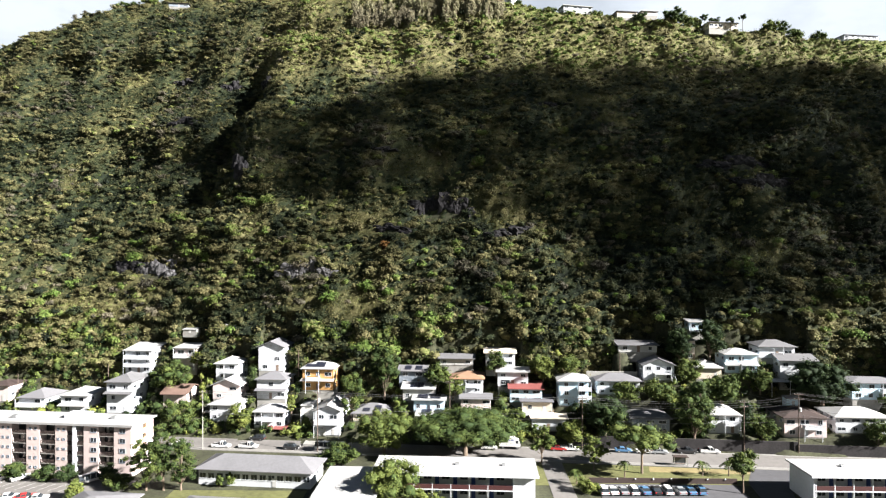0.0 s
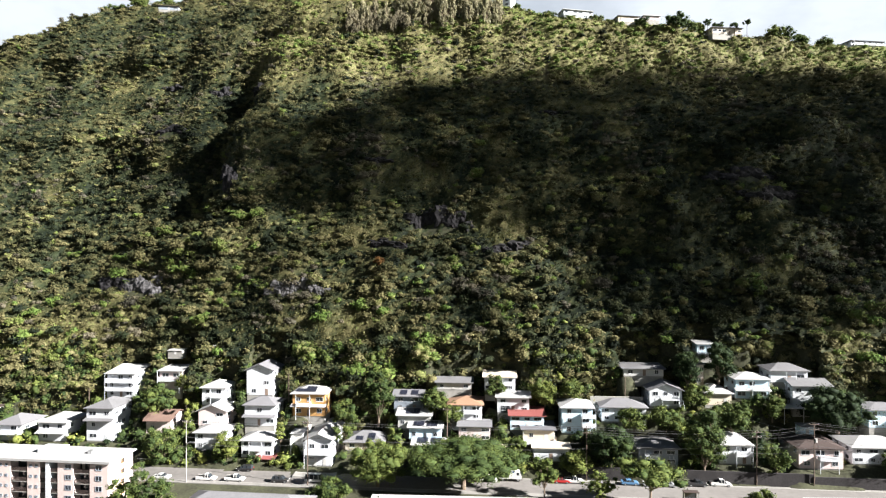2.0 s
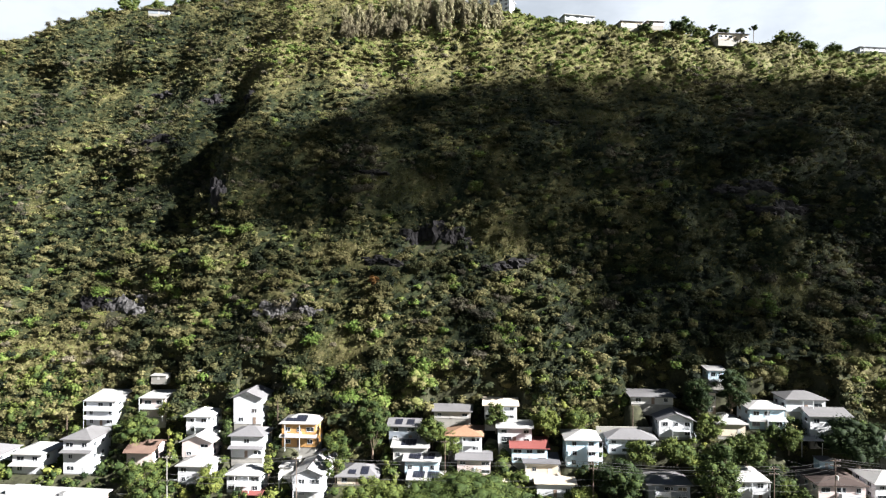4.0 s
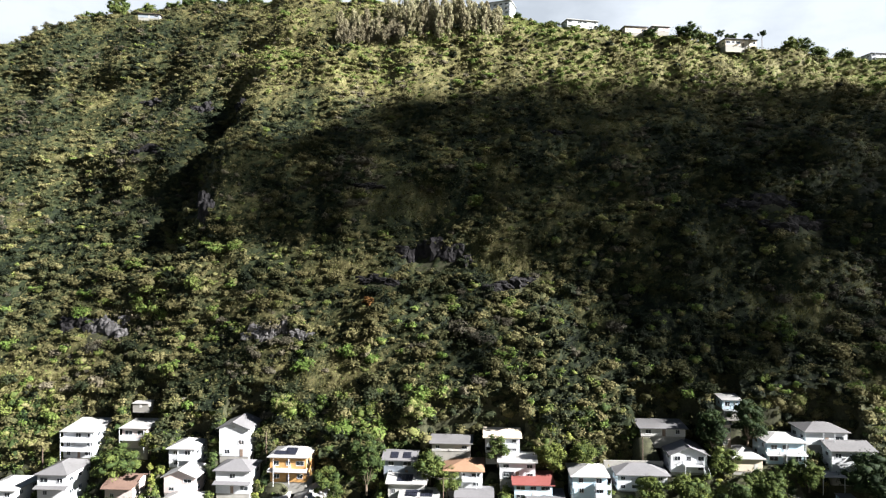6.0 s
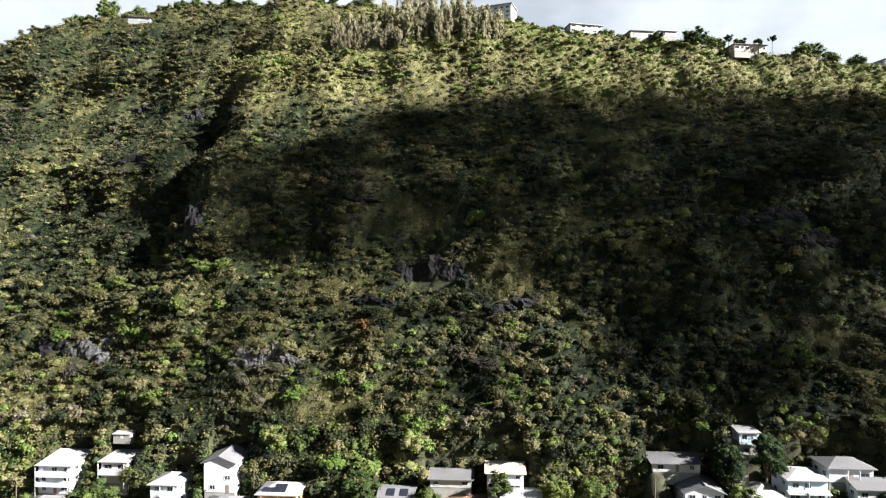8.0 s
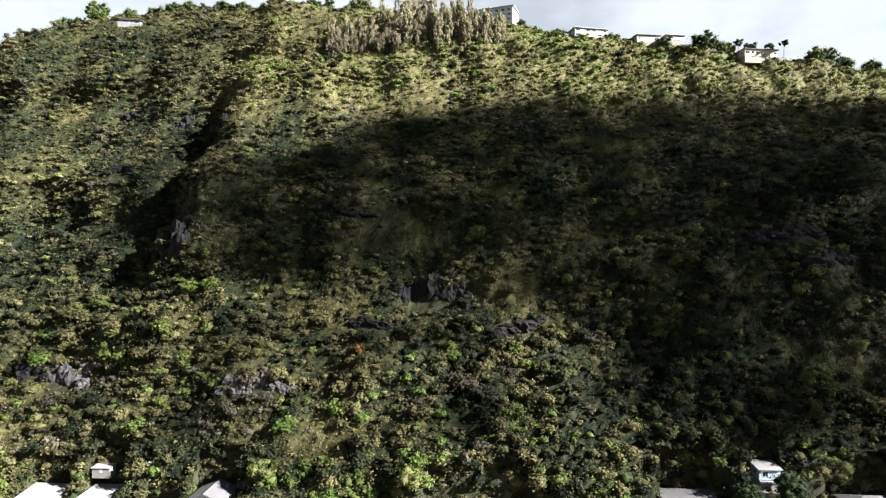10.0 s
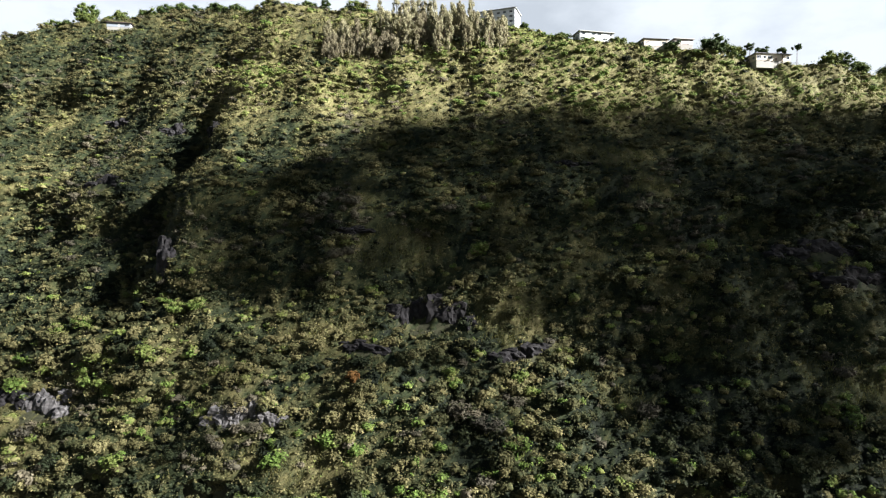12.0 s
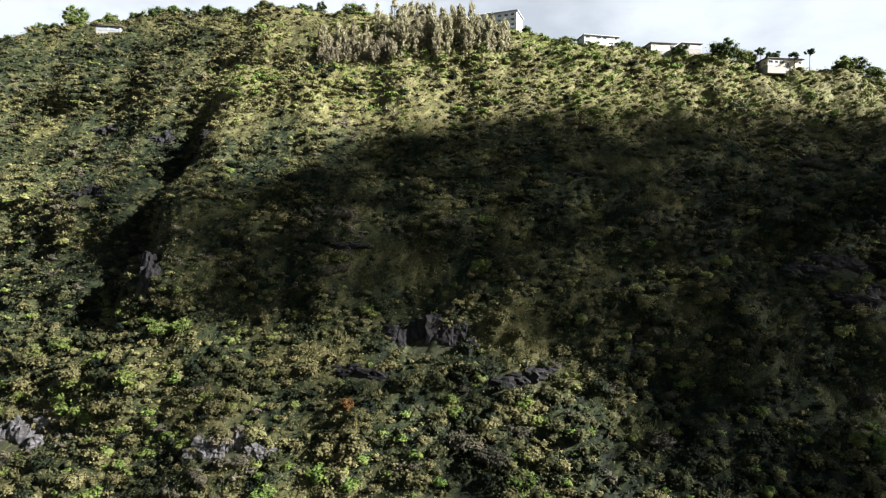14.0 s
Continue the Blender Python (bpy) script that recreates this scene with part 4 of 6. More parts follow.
# ---- hillside houses ----
house(-150.7, 202.9, 6.6, -4, 7.0, 8, 5.5, 1, "hip", 1.05, ROSE, R_BROWN, "pale rose house with a brown hipped roof")
house(-136.4, 198.4, 4.1, -4, 8.9, 10, 5.0, 2, "hip", 2.05, WHITE, R_PALE, "white two-storey house with a pale grey hipped roof and open lanai", balcony=[(1, 0, 8.9, 1.8, False)])
house(-121.7, 197.2, 4.3, -4, 9.0, 10, 5.9, 2, "hip", 1.80, WHITE, R_WHITE, "white house with a bright roof above a grey lower storey", skirt=1)
house(-106.5, 196.2, 4.6, -4, 8.4, 11, 10.2, 3, "hip", 1.96, WHITE, R_GREY, "tall white hillside house with stacked grey hipped roofs", skirt=2)
house(-106.3, 208.1, 15.1, -4, 9.4, 9, 7.9, 3, "shed", 1.39, WHITE, R_WHITE, "white three-storey house with long panelled balconies", balcony=[(1, 0, 9.4, 1.5, True), (2, 0, 9.4, 1.5, True)])
house(-90.3, 208.7, 17.7, -4, 7.5, 8, 6.1, 2, "shed", 0.50, ROSE, R_WHITE, "pale rose house with a white roof and a balcony", balcony=[(1, 0, 7.5, 1.6, False)])
house(-88.7, 196.9, 6.5, -4, 7.9, 9, 4.7, 1, "gable", 1.93, ROSE, R_UMBER, "low house under a broad brown shingle roof", skirt=1)
house(-74.3, 203.7, 13.8, -4, 7.6, 8, 5.6, 2, "hip", 1.81, WHITE, R_WHITE, "white two-storey house with a white hipped roof", balcony=[(1, 1.5, 4, 1.5, False)])
house(-72.5, 198.0, 8.8, -4, 8.9, 8, 4.6, 2, "front", 2.05, ROSE, R_WHITE, "pale rose house with a low white gable roof")
house(-70.6, 191.4, 3.5, -4, 9.4, 8, 5.3, 2, "hip", 1.49, WHITE, R_WHITE, "white house with a wide white roof beside a shrub")
house(-59.9, 204.9, 16.6, -4, 8.6, 9, 8.1, 3, "front", 2.01, WHITE, R_PALE, "tall white three-storey house with a gable on posts", vent=True)
house(-57.5, 196.9, 9.1, -4, 9.5, 8, 6.5, 2, "hip", 1.77, WHITE, R_PALE, "white two-storey house with a pale roof and lower lean-to", skirt=1)
house(-55.7, 188.4, 2.3, -4, 9.4, 8, 5.1, 2, "hip", 1.57, WHITE, R_WHITE, "white bungalow on posts with a bright hipped roof", balcony=[(1, 0, 4, 1.4, False)])
house(-42.7, 198.4, 11.7, -4, 10.2, 8, 7.1, 2, "hip", 1.68, ORANGE, R_WHITE, "ochre two-storey house with a white roof and solar panels", skirt=1, panels=[(-1.5, 5, 1), (0.5, 3, 2)], balcony=[(1, -1.5, 4.5, 1.6, True)])
house(-36.9, 185.0, 1.1, -4, 7.7, 16, 7.6, 2, "front", 1.81, WHITE, R_WHITE, "long white house with a gabled roof, balcony and garage", balcony=[(1, 0, 7.7, 1.6, True)], carport=1, vent=True)
house(-24.2, 188.3, 4.5, -4, 11.1, 9, 2.5, 1, "hip", 2.08, CREAM, R_PALE, "low cream house with a pale roof and solar panels", panels=[(-1.5, 2, 1), (2, 2, 2)])
house(-11.9, 197.5, 13.4, -4, 8.6, 8, 4.9, 2, "gable", 1.09, SLATE, R_PALE, "slate-blue house with a pale roof and solar panels", panels=[(-1.5, 2, 2), (2, 2, 2)])
house(-9.7, 192.9, 9.5, -4, 9.8, 8, 4.1, 1, "gable", 1.26, GREY, R_WHITE, "grey house with a white roof and solar panels", panels=[(-0.5, 4, 2)])
house(-6.3, 189.7, 7.0, -4, 9.5, 7, 3.9, 1, "gable", 0.90, SKYBLUE, R_WHITE, "pale blue house with a white roof and solar panels", panels=[(-2, 3, 2), (2, 3, 2)])
house(-5.1, 186.3, 4.3, -4, 9.4, 7, 2.6, 1, "gable", 0.93, GREY, R_WHITE, "grey lower house with a white roof and solar panels", panels=[(-2, 3, 2), (2, 3, 2)])
house(2.4, 201.2, 19.3, -4, 10.9, 6, 2.4, 1, "shed", 0.50, GREY, R_GREY, "long low grey house with a flat grey roof")
house(16.7, 199.8, 19.3, -4, 9.5, 7, 4.5, 2, "shed", 0.50, WHITE, CREAM, "white house with a cream roof and corner balcony", balcony=[(1, 2.5, 3.5, 2.0, False)])
house(5.7, 193.9, 11.8, -4, 9.9, 10, 4.8, 2, "hip", 1.52, WHITE, R_TAN, "white two-storey house with a tan hipped roof", balcony=[(1, 1.5, 4, 1.2, True)])
house(20.3, 194.8, 13.8, -4, 9.6, 8, 4.8, 2, "gable", 0.87, WHITE, R_WHITE, "white house with a white roof above an open carport", carport=2)
house(23.9, 190.2, 9.9, -4, 9.9, 7, 4.4, 2, "shed", 0.94, SKYBLUE, R_RED, "pale blue house with a red metal roof")
house(8.2, 188.6, 7.1, -4, 9.1, 7, 4.5, 2, "gable", 0.54, ROSE, R_PALE, "pale rose house with a pale roof and front stairs", stairs=1.0)
house(26.8, 187.3, 7.5, -4, 9.0, 7, 3.6, 1, "shed", 0.50, CREAM, R_DARK, "cream house with a charcoal roof and a front deck", balcony=[(0, 0, 9.0, 2.4, True)])
house(29.7, 182.0, 3.6, -4, 9.9, 9, 3.9, 1, "shed", 0.50, WHITE, CREAM, "white house with a flat cream roof beside the street")
house(38.3, 188.2, 9.4, -4, 8.9, 9, 7.8, 3, "hip", 1.51, SKYBLUE, R_WHITE, "pale blue three-storey house with a white roof and balcony", balcony=[(2, 3.2, 4, 1.6, True), (1, 3.2, 4, 1.6, True)])
house(52.6, 190.3, 12.4, -4, 12.9, 9, 4.4, 2, "hip", 1.54, WHITE, R_PALE, "white house with a pale grey hipped roof behind shrubs")
house(61.3, 199.3, 24.0, -4, 12.1, 7, 2.5, 1, "shed", 0.50, GREY, R_GREY, "low grey house with a grey roof under the hillside trees")
house(65.9, 192.9, 16.3, -4, 9.5, 10, 4.9, 2, "front", 2.18, WHITE, R_PALE, "white gabled house with an upstairs lanai and stairs", balcony=[(1, 1.0, 5, 1.8, False)], stairs=4.0)
house(58.9, 179.2, 3.5, -4, 10.7, 10, 4.8, 2, "hip", 1.10, SLATE, R_GREY, "slate-blue house with a grey hipped roof and stairs", stairs=3.5, balcony=[(1, -2, 4, 1.6, True)])
house(81.6, 201.9, 30.9, -4, 5.1, 5, 2.8, 1, "shed", 0.50, SKYBLUE, R_WHITE, "small pale blue hut with a white roof among trees", balcony=[(0, 0, 5.1, 1.4, False)], over=0.45)
house(77.6, 196.1, 21.9, -4, 1.8, 7, 6.6, 2, "flat", 0.00, ROSE, R_GREY, "narrow pale rose house behind dark trees", over=0.45)
house(81.2, 191.9, 16.9, -4, 7.6, 9, 3.7, 1, "hip", 1.81, CREAM, R_WHITE, "cream house with a bright white hipped roof")
house(91.5, 192.4, 18.7, -4, 9.5, 9, 6.0, 2, "hip", 1.25, SKYBLUE, R_WHITE, "pale blue two-storey house with stacked white roofs", skirt=1, balcony=[(1, 2, 5, 1.6, False)])
house(103.8, 194.6, 23.1, -4, 10.8, 8, 3.7, 1, "hip", 1.60, WHITE, R_GREY, "white house with a grey hipped roof and small porch", balcony=[(0, 0, 3, 1.4, False)])
house(107.7, 189.7, 17.2, -4, 10.7, 9, 6.1, 2, "gable", 1.35, WHITE, R_GREY, "white two-storey house with a grey gable roof")
house(79.8, 178.2, 4.2, -4, 8.6, 10, 5.4, 2, "hip", 2.01, WHITE, R_WHITE, "white two-storey house with a bright hipped roof", balcony=[(1, 2, 4.5, 1.4, True)])
house(127.7, 183.4, 12.6, -4, 14.4, 9, 5.2, 2, "hip", 0.90, SKYBLUE, R_PALE, "pale blue house with a pale roof and front stairs", stairs=4.0, balcony=[(1, 3, 5, 1.6, True)])
house(101.8, 175.6, 3.8, -4, 11.6, 12, 5.7, 2, "hip", 1.78, ROSE, R_BROWN, "pale rose house with a dark brown hipped roof", balcony=[(1, 1.5, 5, 1.6, True)])
house(117.9, 175.6, 5.0, -4, 14.5, 10, 4.7, 2, "hip", 1.71, WHITE, R_WHITE, "white house with a bright white hipped roof", stairs=2.0)

# ---- small outbuildings on the slope ----
def shed_hut(x, y, z, w, d, h, wall, cover, label, turn=-4.0):
    th = base("shed", x, y, z, turn, label, "shed")
    part("wall", box(-w / 2, w / 2, 0, d, -1.5, h), wall, th)
    part("roof", roof_bm("shed", w, d, 0.35, 0.25, 0.1), cover, th, "", pose(0, 0, h))
    dr = part("door", box(-0.4, 0.4, -0.05, 0, 0, min(1.9, h - 0.2)), GREY, th)
    part("handle", box(0.28, 0.33, -0.1, -0.05, 0.9, 1.0), STEEL, dr)
    return th


def open_carport(x, y, z, w, d, h, cover, label, turn=-4.0):
    th = base("carport", x, y, z, turn, label, "carport")
    part("roof", roof_bm("gable", w, d, 0.5, 0.3, 0.12), cover, th, "", pose(0, 0, h))
    for sx in (-1, 1):
        for yy in (0.1, d - 0.1):
            part("post", box(sx * (w / 2 - 0.1) - 0.06, sx * (w / 2 - 0.1) + 0.06, yy - 0.06, yy + 0.06, -2.0, h + 0.05), WHITE, th)
    return th


shed_hut(-77.0, 214.6, 28.6, 3.4, 3.0, 2.4, WHITE, R_WHITE, "small white shed among hillside trees")
shed_hut(-92.1, 216.0, 28.0, 5.0, 3.0, 1.2, CONCRETE, R_WHITE, "low concrete hut with a pale roof in the scrub")
shed_hut(102.8, 183.6, 10.6, 3.6, 3.0, 2.4, SKYBLUE, R_PALE, "small pale blue shed above a brown roof")
open_carport(101.4, 187.6, 14.6, 5.6, 5.0, 2.6, R_WHITE, "open carport with a bright white roof")
open_carport(-53.3, 186.4, 0.3, 6.2, 5.0, 2.4, R_RED, "street-side carport with a faded red roof")
shed_hut(-44.4, 190.0, 4.0, 3.6, 10.0, 5.0, GREY, R_WHITE, "narrow grey annex with a white roof beside a drive")
open_carport(13.2, 186.0, 5.0, 9.5, 3.5, 1.6, CREAM, "flat cream porch roof below a rose house")


# ---- poles and cables ----
def utility_pole(x, y, z, tall, label, arms=2, lamp=False, box_on=False):
    th = base("utility_pole", x, y, z, -5.4, label, "pole")
    bm = bmesh.new()
    tube(bm, [(0, 0, -1), (0, 0, tall)], [0.16, 0.10], 8)
    part("pole", bm, CONCRETE if lamp else WOOD, th)
    for i in range(arms):
        zz = tall - 0.5 - i * 1.3
        arm = part("crossarm", box(-1.25, 1.25, -0.08, 0.06, zz - 0.07, zz + 0.07), WOOD, th)
        for dx in (-1.1, -0.4, 0.4, 1.1):
            bm = bmesh.new()
            tube(bm, [(dx, 0, zz + 0.07), (dx, 0, zz + 0.28)], [0.05, 0.04], 6)
            part("insulator", bm, GREY, arm)
    if box_on:
        bm = bmesh.new()
        tube(bm, [(0.35, -0.2, tall - 5.2), (0.35, -0.2, tall - 4.2)], [0.3, 0.3], 10)
        part("transformer", bm, GREY, th)
    if lamp:
        bm = bmesh.new()
        tube(bm, [(0, 0, tall * 0.60), (1.0, -0.3, tall * 0.655), (2.4, -0.6, tall * 0.66)], [0.11, 0.10, 0.08], 6)
        arm = part("lamp_arm", bm, STEEL, th)
        part("lamp_head", box(2.2, 3.0, -0.85, -0.45, tall * 0.66 - 0.12, tall * 0.66 + 0.06, 0.04), STEEL, arm)
    return th


POLES = [(-71.2, 175.9, 0, 17.0), (-37.5, 173.8, 0, 17.4), (38.5, 177.2, 0.3, 14.8), (83.5, 173.9, 0.2, 14.8), (97.9, 172.2, 0.2, 17.4), (140, 167.8, 0.2, 16.0)]
utility_pole(*POLES[0], "tall grey pole with a curved street lamp arm", 1, lamp=True)
utility_pole(*POLES[1], "tall weathered wooden utility pole beside the street", 1)
utility_pole(*POLES[2], "wooden utility pole with crossarms", 2)
utility_pole(*POLES[3], "wooden utility pole before a white house", 2)
utility_pole(*POLES[4], "tall brown utility pole with a grey transformer", 2, box_on=True)
utility_pole(*POLES[5], "wooden utility pole beside a stone wall", 2)
utility_pole(-116.1, 207.0, 12.5, 6.5, "short wooden pole above a grey roof", 0)
utility_pole(-146.2, 205.8, 8.5, 7.0, "short wooden pole in the shrubs", 0)
utility_pole(0.2, 187.4, 5.0, 12.5, "plain wooden pole before a rose house", 1)
utility_pole(54.8, 196.8, 19.0, 6.0, "plain wooden pole beside a grey house", 0)
utility_pole(-50.5, 204.5, 15.0, 9.0, "plain wooden pole beside a white house", 0)


def cable(p, q, sag, label="thin black overhead power cable"):
    bm = bmesh.new()
    pts = []
    for i in range(13):
        t = i / 12
        v = Vector(p).lerp(Vector(q), t)
        v.z -= sag * 4 * t * (1 - t)
        pts.append(v)
    tube(bm, pts, [0.035] * 13, 4)
    me = bpy.data.meshes.new("power_cable")
    bm.to_mesh(me)
    bm.free()
    me.materials.append(CABLE)
    tagged(new("power_cable", me), label, "cable", "overhead cables")


for (a, b) in ((0, 1), (1, 2), (2, 3), (3, 4), (4, 5)):
    for dx, drop in ((-1.1, 0.3), (1.1, 0.3), (-1.1, 1.6), (1.1, 1.6), (0, 4.6), (0, 6.2)):
        if a < 2 and drop in (1.6,):
            continue
        pa, pb = POLES[a], POLES[b]
        cable((pa[0], pa[1] + dx, pa[2] + pa[3] - drop), (pb[0], pb[1] + dx, pb[2] + pb[3] - drop), 0.9)
for q in ((79.8, 178.2, 9.4), (101.8, 175.6, 9.2), (66, 192, 20)):
    cable((97.9, 172.2, 14.0), q, 0.5, "thin black service cable to a house")
cable((83.5, 173.9, 11.5), (58.9, 179.2, 8.2), 0.5, "thin black service cable to a house")
cable((0.2, 187.4, 16.5), (-11.9, 197.5, 18.0), 0.4, "thin black service cable to a house")


# ---- houses and trees along the crest ----
def ridge_block():
    """Four-storey white apartment house on the crest, its sunny end turned to the right."""
    th = base("apartment_building", 41.5, 405.0, 218.4, -21, "white four-storey apartment building on the crest", "building")
    L, D, H = 25.0, 13.0, 11.4
    part("wall", box(-L, 0, 0, D, -3, H), WHITE, th)
    rf = part("roof", box(-L - 0.8, 0.8, -0.8, D + 0.8, H, H + 0.35), R_WHITE, th)
    part("roof_hut", box(-18, -14, 2, 6, H + 0.35, H + 1.8, 0.05), WHITE, rf)
    for s in range(4):
        z = s * 2.75 + 0.9
        part("band", box(-L, 0.15, -0.25, 0, s * 2.75 + 2.45, s * 2.75 + 2.72), WHITE, th)
        for i in range(7):
            window(th, pose(-2.2 - i * 3.7, -0.02, z), 1.9, 1.2, GREY)
        for i in range(2):
            window(th, pose(0.02, 2.6 + i * 3.8, z, 0, 0, 90), 1.5, 1.2, GREY)
    return th


ridge_block()
house(73.6, 350.0, 192.2, 12, 17, 8, 4.4, 2, "flat", 0, WHITE, R_WHITE, "long white house on the crest with a flat roof", group="crest houses", cols=6)
house(101.5, 349.0, 189.4, 8, 12, 8, 3.6, 1, "hip", 1.6, CREAM, R_DARK, "cream house on the crest with a dark hipped roof", group="crest houses", carport=1)
house(113.0, 345.0, 189.0, 8, 9, 7, 2.6, 1, "flat", 0, ROSE, R_WHITE, "low pale house on the crest", group="crest houses")
house(152.0, 340.0, 179.8, 8, 17, 8, 3.4, 1, "hip", 1.5, CREAM, R_PALE, "low cream house on the crest among palms", group="crest houses", cols=6)
house(229.0, 342.0, 171.5, 8, 20, 9, 5.0, 2, "hip", 1.5, WHITE, R_GREY, "two-storey house on the crest with a grey roof", group="crest houses", balcony=[(1, 0, 19, 1.8, False)])
house(-174.0, 391.0, 213.4, 8, 12, 8, 2.4, 1, "hip", 1.8, SLATE, R_BROWN, "low house on the crest with a dark roof", group="crest houses")
house(-72.0, 384.0, 214.0, 8, 10, 8, 2.8, 1, "hip", 1.8, CREAM, R_BROWN, "low house half hidden on the crest", group="crest houses")
house(6.0, 366.0, 206.0, -20, 14, 8, 3.4, 1, "flat", 0, CREAM, R_WHITE, "low pale house beside the crest apartment building", group="crest houses")


def ironwood(x, y, z, tall, wide, tint, seed):
    """Tall wispy ironwood: a straight trunk with drooping feathery sprays all the way up."""
    th = base("ironwood_tree", x, y, z, 0, "tall pale feathery ironwood tree on the crest", "tree", "ironwood stand")
    g = np.random.default_rng(seed)
    bm = bmesh.new()
    tube(bm, [(0, 0, -1), (0.1, 0, tall * 0.5), (0, 0, tall * 0.95)], [0.3, 0.2, 0.05], 6)
    for i in range(10):
        a, h0 = g.uniform(0, 6.28), tall * g.uniform(0.2, 0.85)
        r = wide * 0.42 * (1.1 - h0 / tall)
        tube(bm, [(0, 0, h0), (math.cos(a) * r, math.sin(a) * r, h0 + r * 1.1)], [0.08, 0.03], 4)
    part("trunk", bm, BARK, th)
    n = 40
    h = tall * g.uniform(0.05, 1.0, n)
    ang = g.uniform(0, 6.28, n)
    r = wide / 2 * np.sqrt(g.random(n)) * np.interp(h / tall, [0, 0.25, 0.7, 1], [0.7, 1, 0.8, 0.25])
    C = np.stack([np.cos(ang) * r, np.sin(ang) * r, h], 1)
    s = g.uniform(0.6, 1.05, n)
    R = np.stack([s * 0.9, s * 0.9, s * 1.7], 1)
    V, F, T = leaf_cloud(C, R, 66, 0.23, np.clip(tint + g.normal(size=n) * 0.1, 0, 1), flat=0.9, up=(0.0, 0.0, 0.0))
    cen = V.reshape(-1, 3, 3).mean(1, keepdims=True)
    Q = (V.reshape(-1, 3, 3) - cen) * np.array([0.75, 0.75, 2.0]) + cen
    leaf_object("crown", Q.reshape(-1, 3), F, T, IRONWOOD, th)
    return th


WOODS = np.random.default_rng(77)
for i in range(72):
    x = -54 + 84 * (i + WOODS.uniform(-0.45, 0.45)) / 71
    bushy = x < -20 and i % 3 > 0
    zz = WOODS.uniform(180, 190) if bushy else WOODS.uniform(183, 201)
    tall = WOODS.uniform(6, 9.5) if bushy else float(np.interp(x, [-60, -35, -15, 10, 30], [9, 13, 18, 17, 12])) * WOODS.uniform(0.8, 1.15)
    tall = min(tall, 217 - zz + WOODS.uniform(-4, 1) - max(0.0, x) * 0.2 - (6 if x > 15 else 0))
    ironwood(x, float(hill_y(x, zz)), zz - 0.3, max(tall, 5.5), WOODS.uniform(5.5, 8) if bushy else WOODS.uniform(4.2, 6.0), WOODS.uniform(0.0, 0.4) if bushy else WOODS.uniform(0.3, 1.0), i)

CREST_TREES = np.random.default_rng(78)
for x, tall, wide, tint in ((125, 9, 14, 0.12), (134, 8, 9, 0.3), (140, 9, 7, 0.55), (108, 6, 8, 0.15), (58, 5, 8, 0.25), (66, 3.5, 7, 0.35), (84, 4.5, 8, 0.45), (92, 4, 8, 0.4),
                            (41, 6, 5, 0.2), (176, 8, 9, 0.5), (184, 10, 8, 0.2), (192, 8, 10, 0.3), (205, 6, 9, 0.3), (-184, 7, 9, 0.35), (-176, 3.4, 6, 0.3), (-168, 3.2, 6, 0.25), (-160, 8, 11, 0.2),
                            (-150, 7, 9, 0.3), (-128, 7, 13, 0.2), (-115, 6, 10, 0.25), (-92, 6, 9, 0.3), (-70, 5, 8, 0.2), (-62, 8, 6, 0.15), (-200, 12, 13, 0.4), (-45, 6, 9, 0.35)):
    zc = float(crest(x))
    tree(x, float(hill_y(x, zc)) + 2, zc - 1.0, tall, wide, tall * 0.98, tint + 0.2, "rounded tree standing on the crest of the hill", trunk_r=0.22, lumps_n=30, leaves=65, lumpy=0.34, name="crest_tree")
for i in range(20):
    x = -215 + i * 6.2 + CREST_TREES.uniform(-2, 2)
    zc, tall = float(crest(x)), CREST_TREES.uniform(3.0, 5.5)
    tree(x, float(hill_y(x, zc)) + CREST_TREES.uniform(-1, 2), zc - 1.2, tall, CREST_TREES.uniform(6, 11), tall * 0.98, CREST_TREES.uniform(0.3, 0.65), "low spreading tree in the scrub along the crest", trunk_r=0.15, lumps_n=18, leaves=60, lumpy=0.4, name="crest_tree")
for x, tall in ((143, 9.5), (150, 9), (156, 8.5), (162, 10), (147, 8)):
    zc = float(crest(x))
    tree(x, float(hill_y(x, zc)) - 1.5, zc - 0.5, tall, 4.2, 3.4, 0.3, "slender tree with a bare trunk beside a crest house", trunk_r=0.14, lumps_n=14, leaves=50, lumpy=0.34, name="crest_tree")


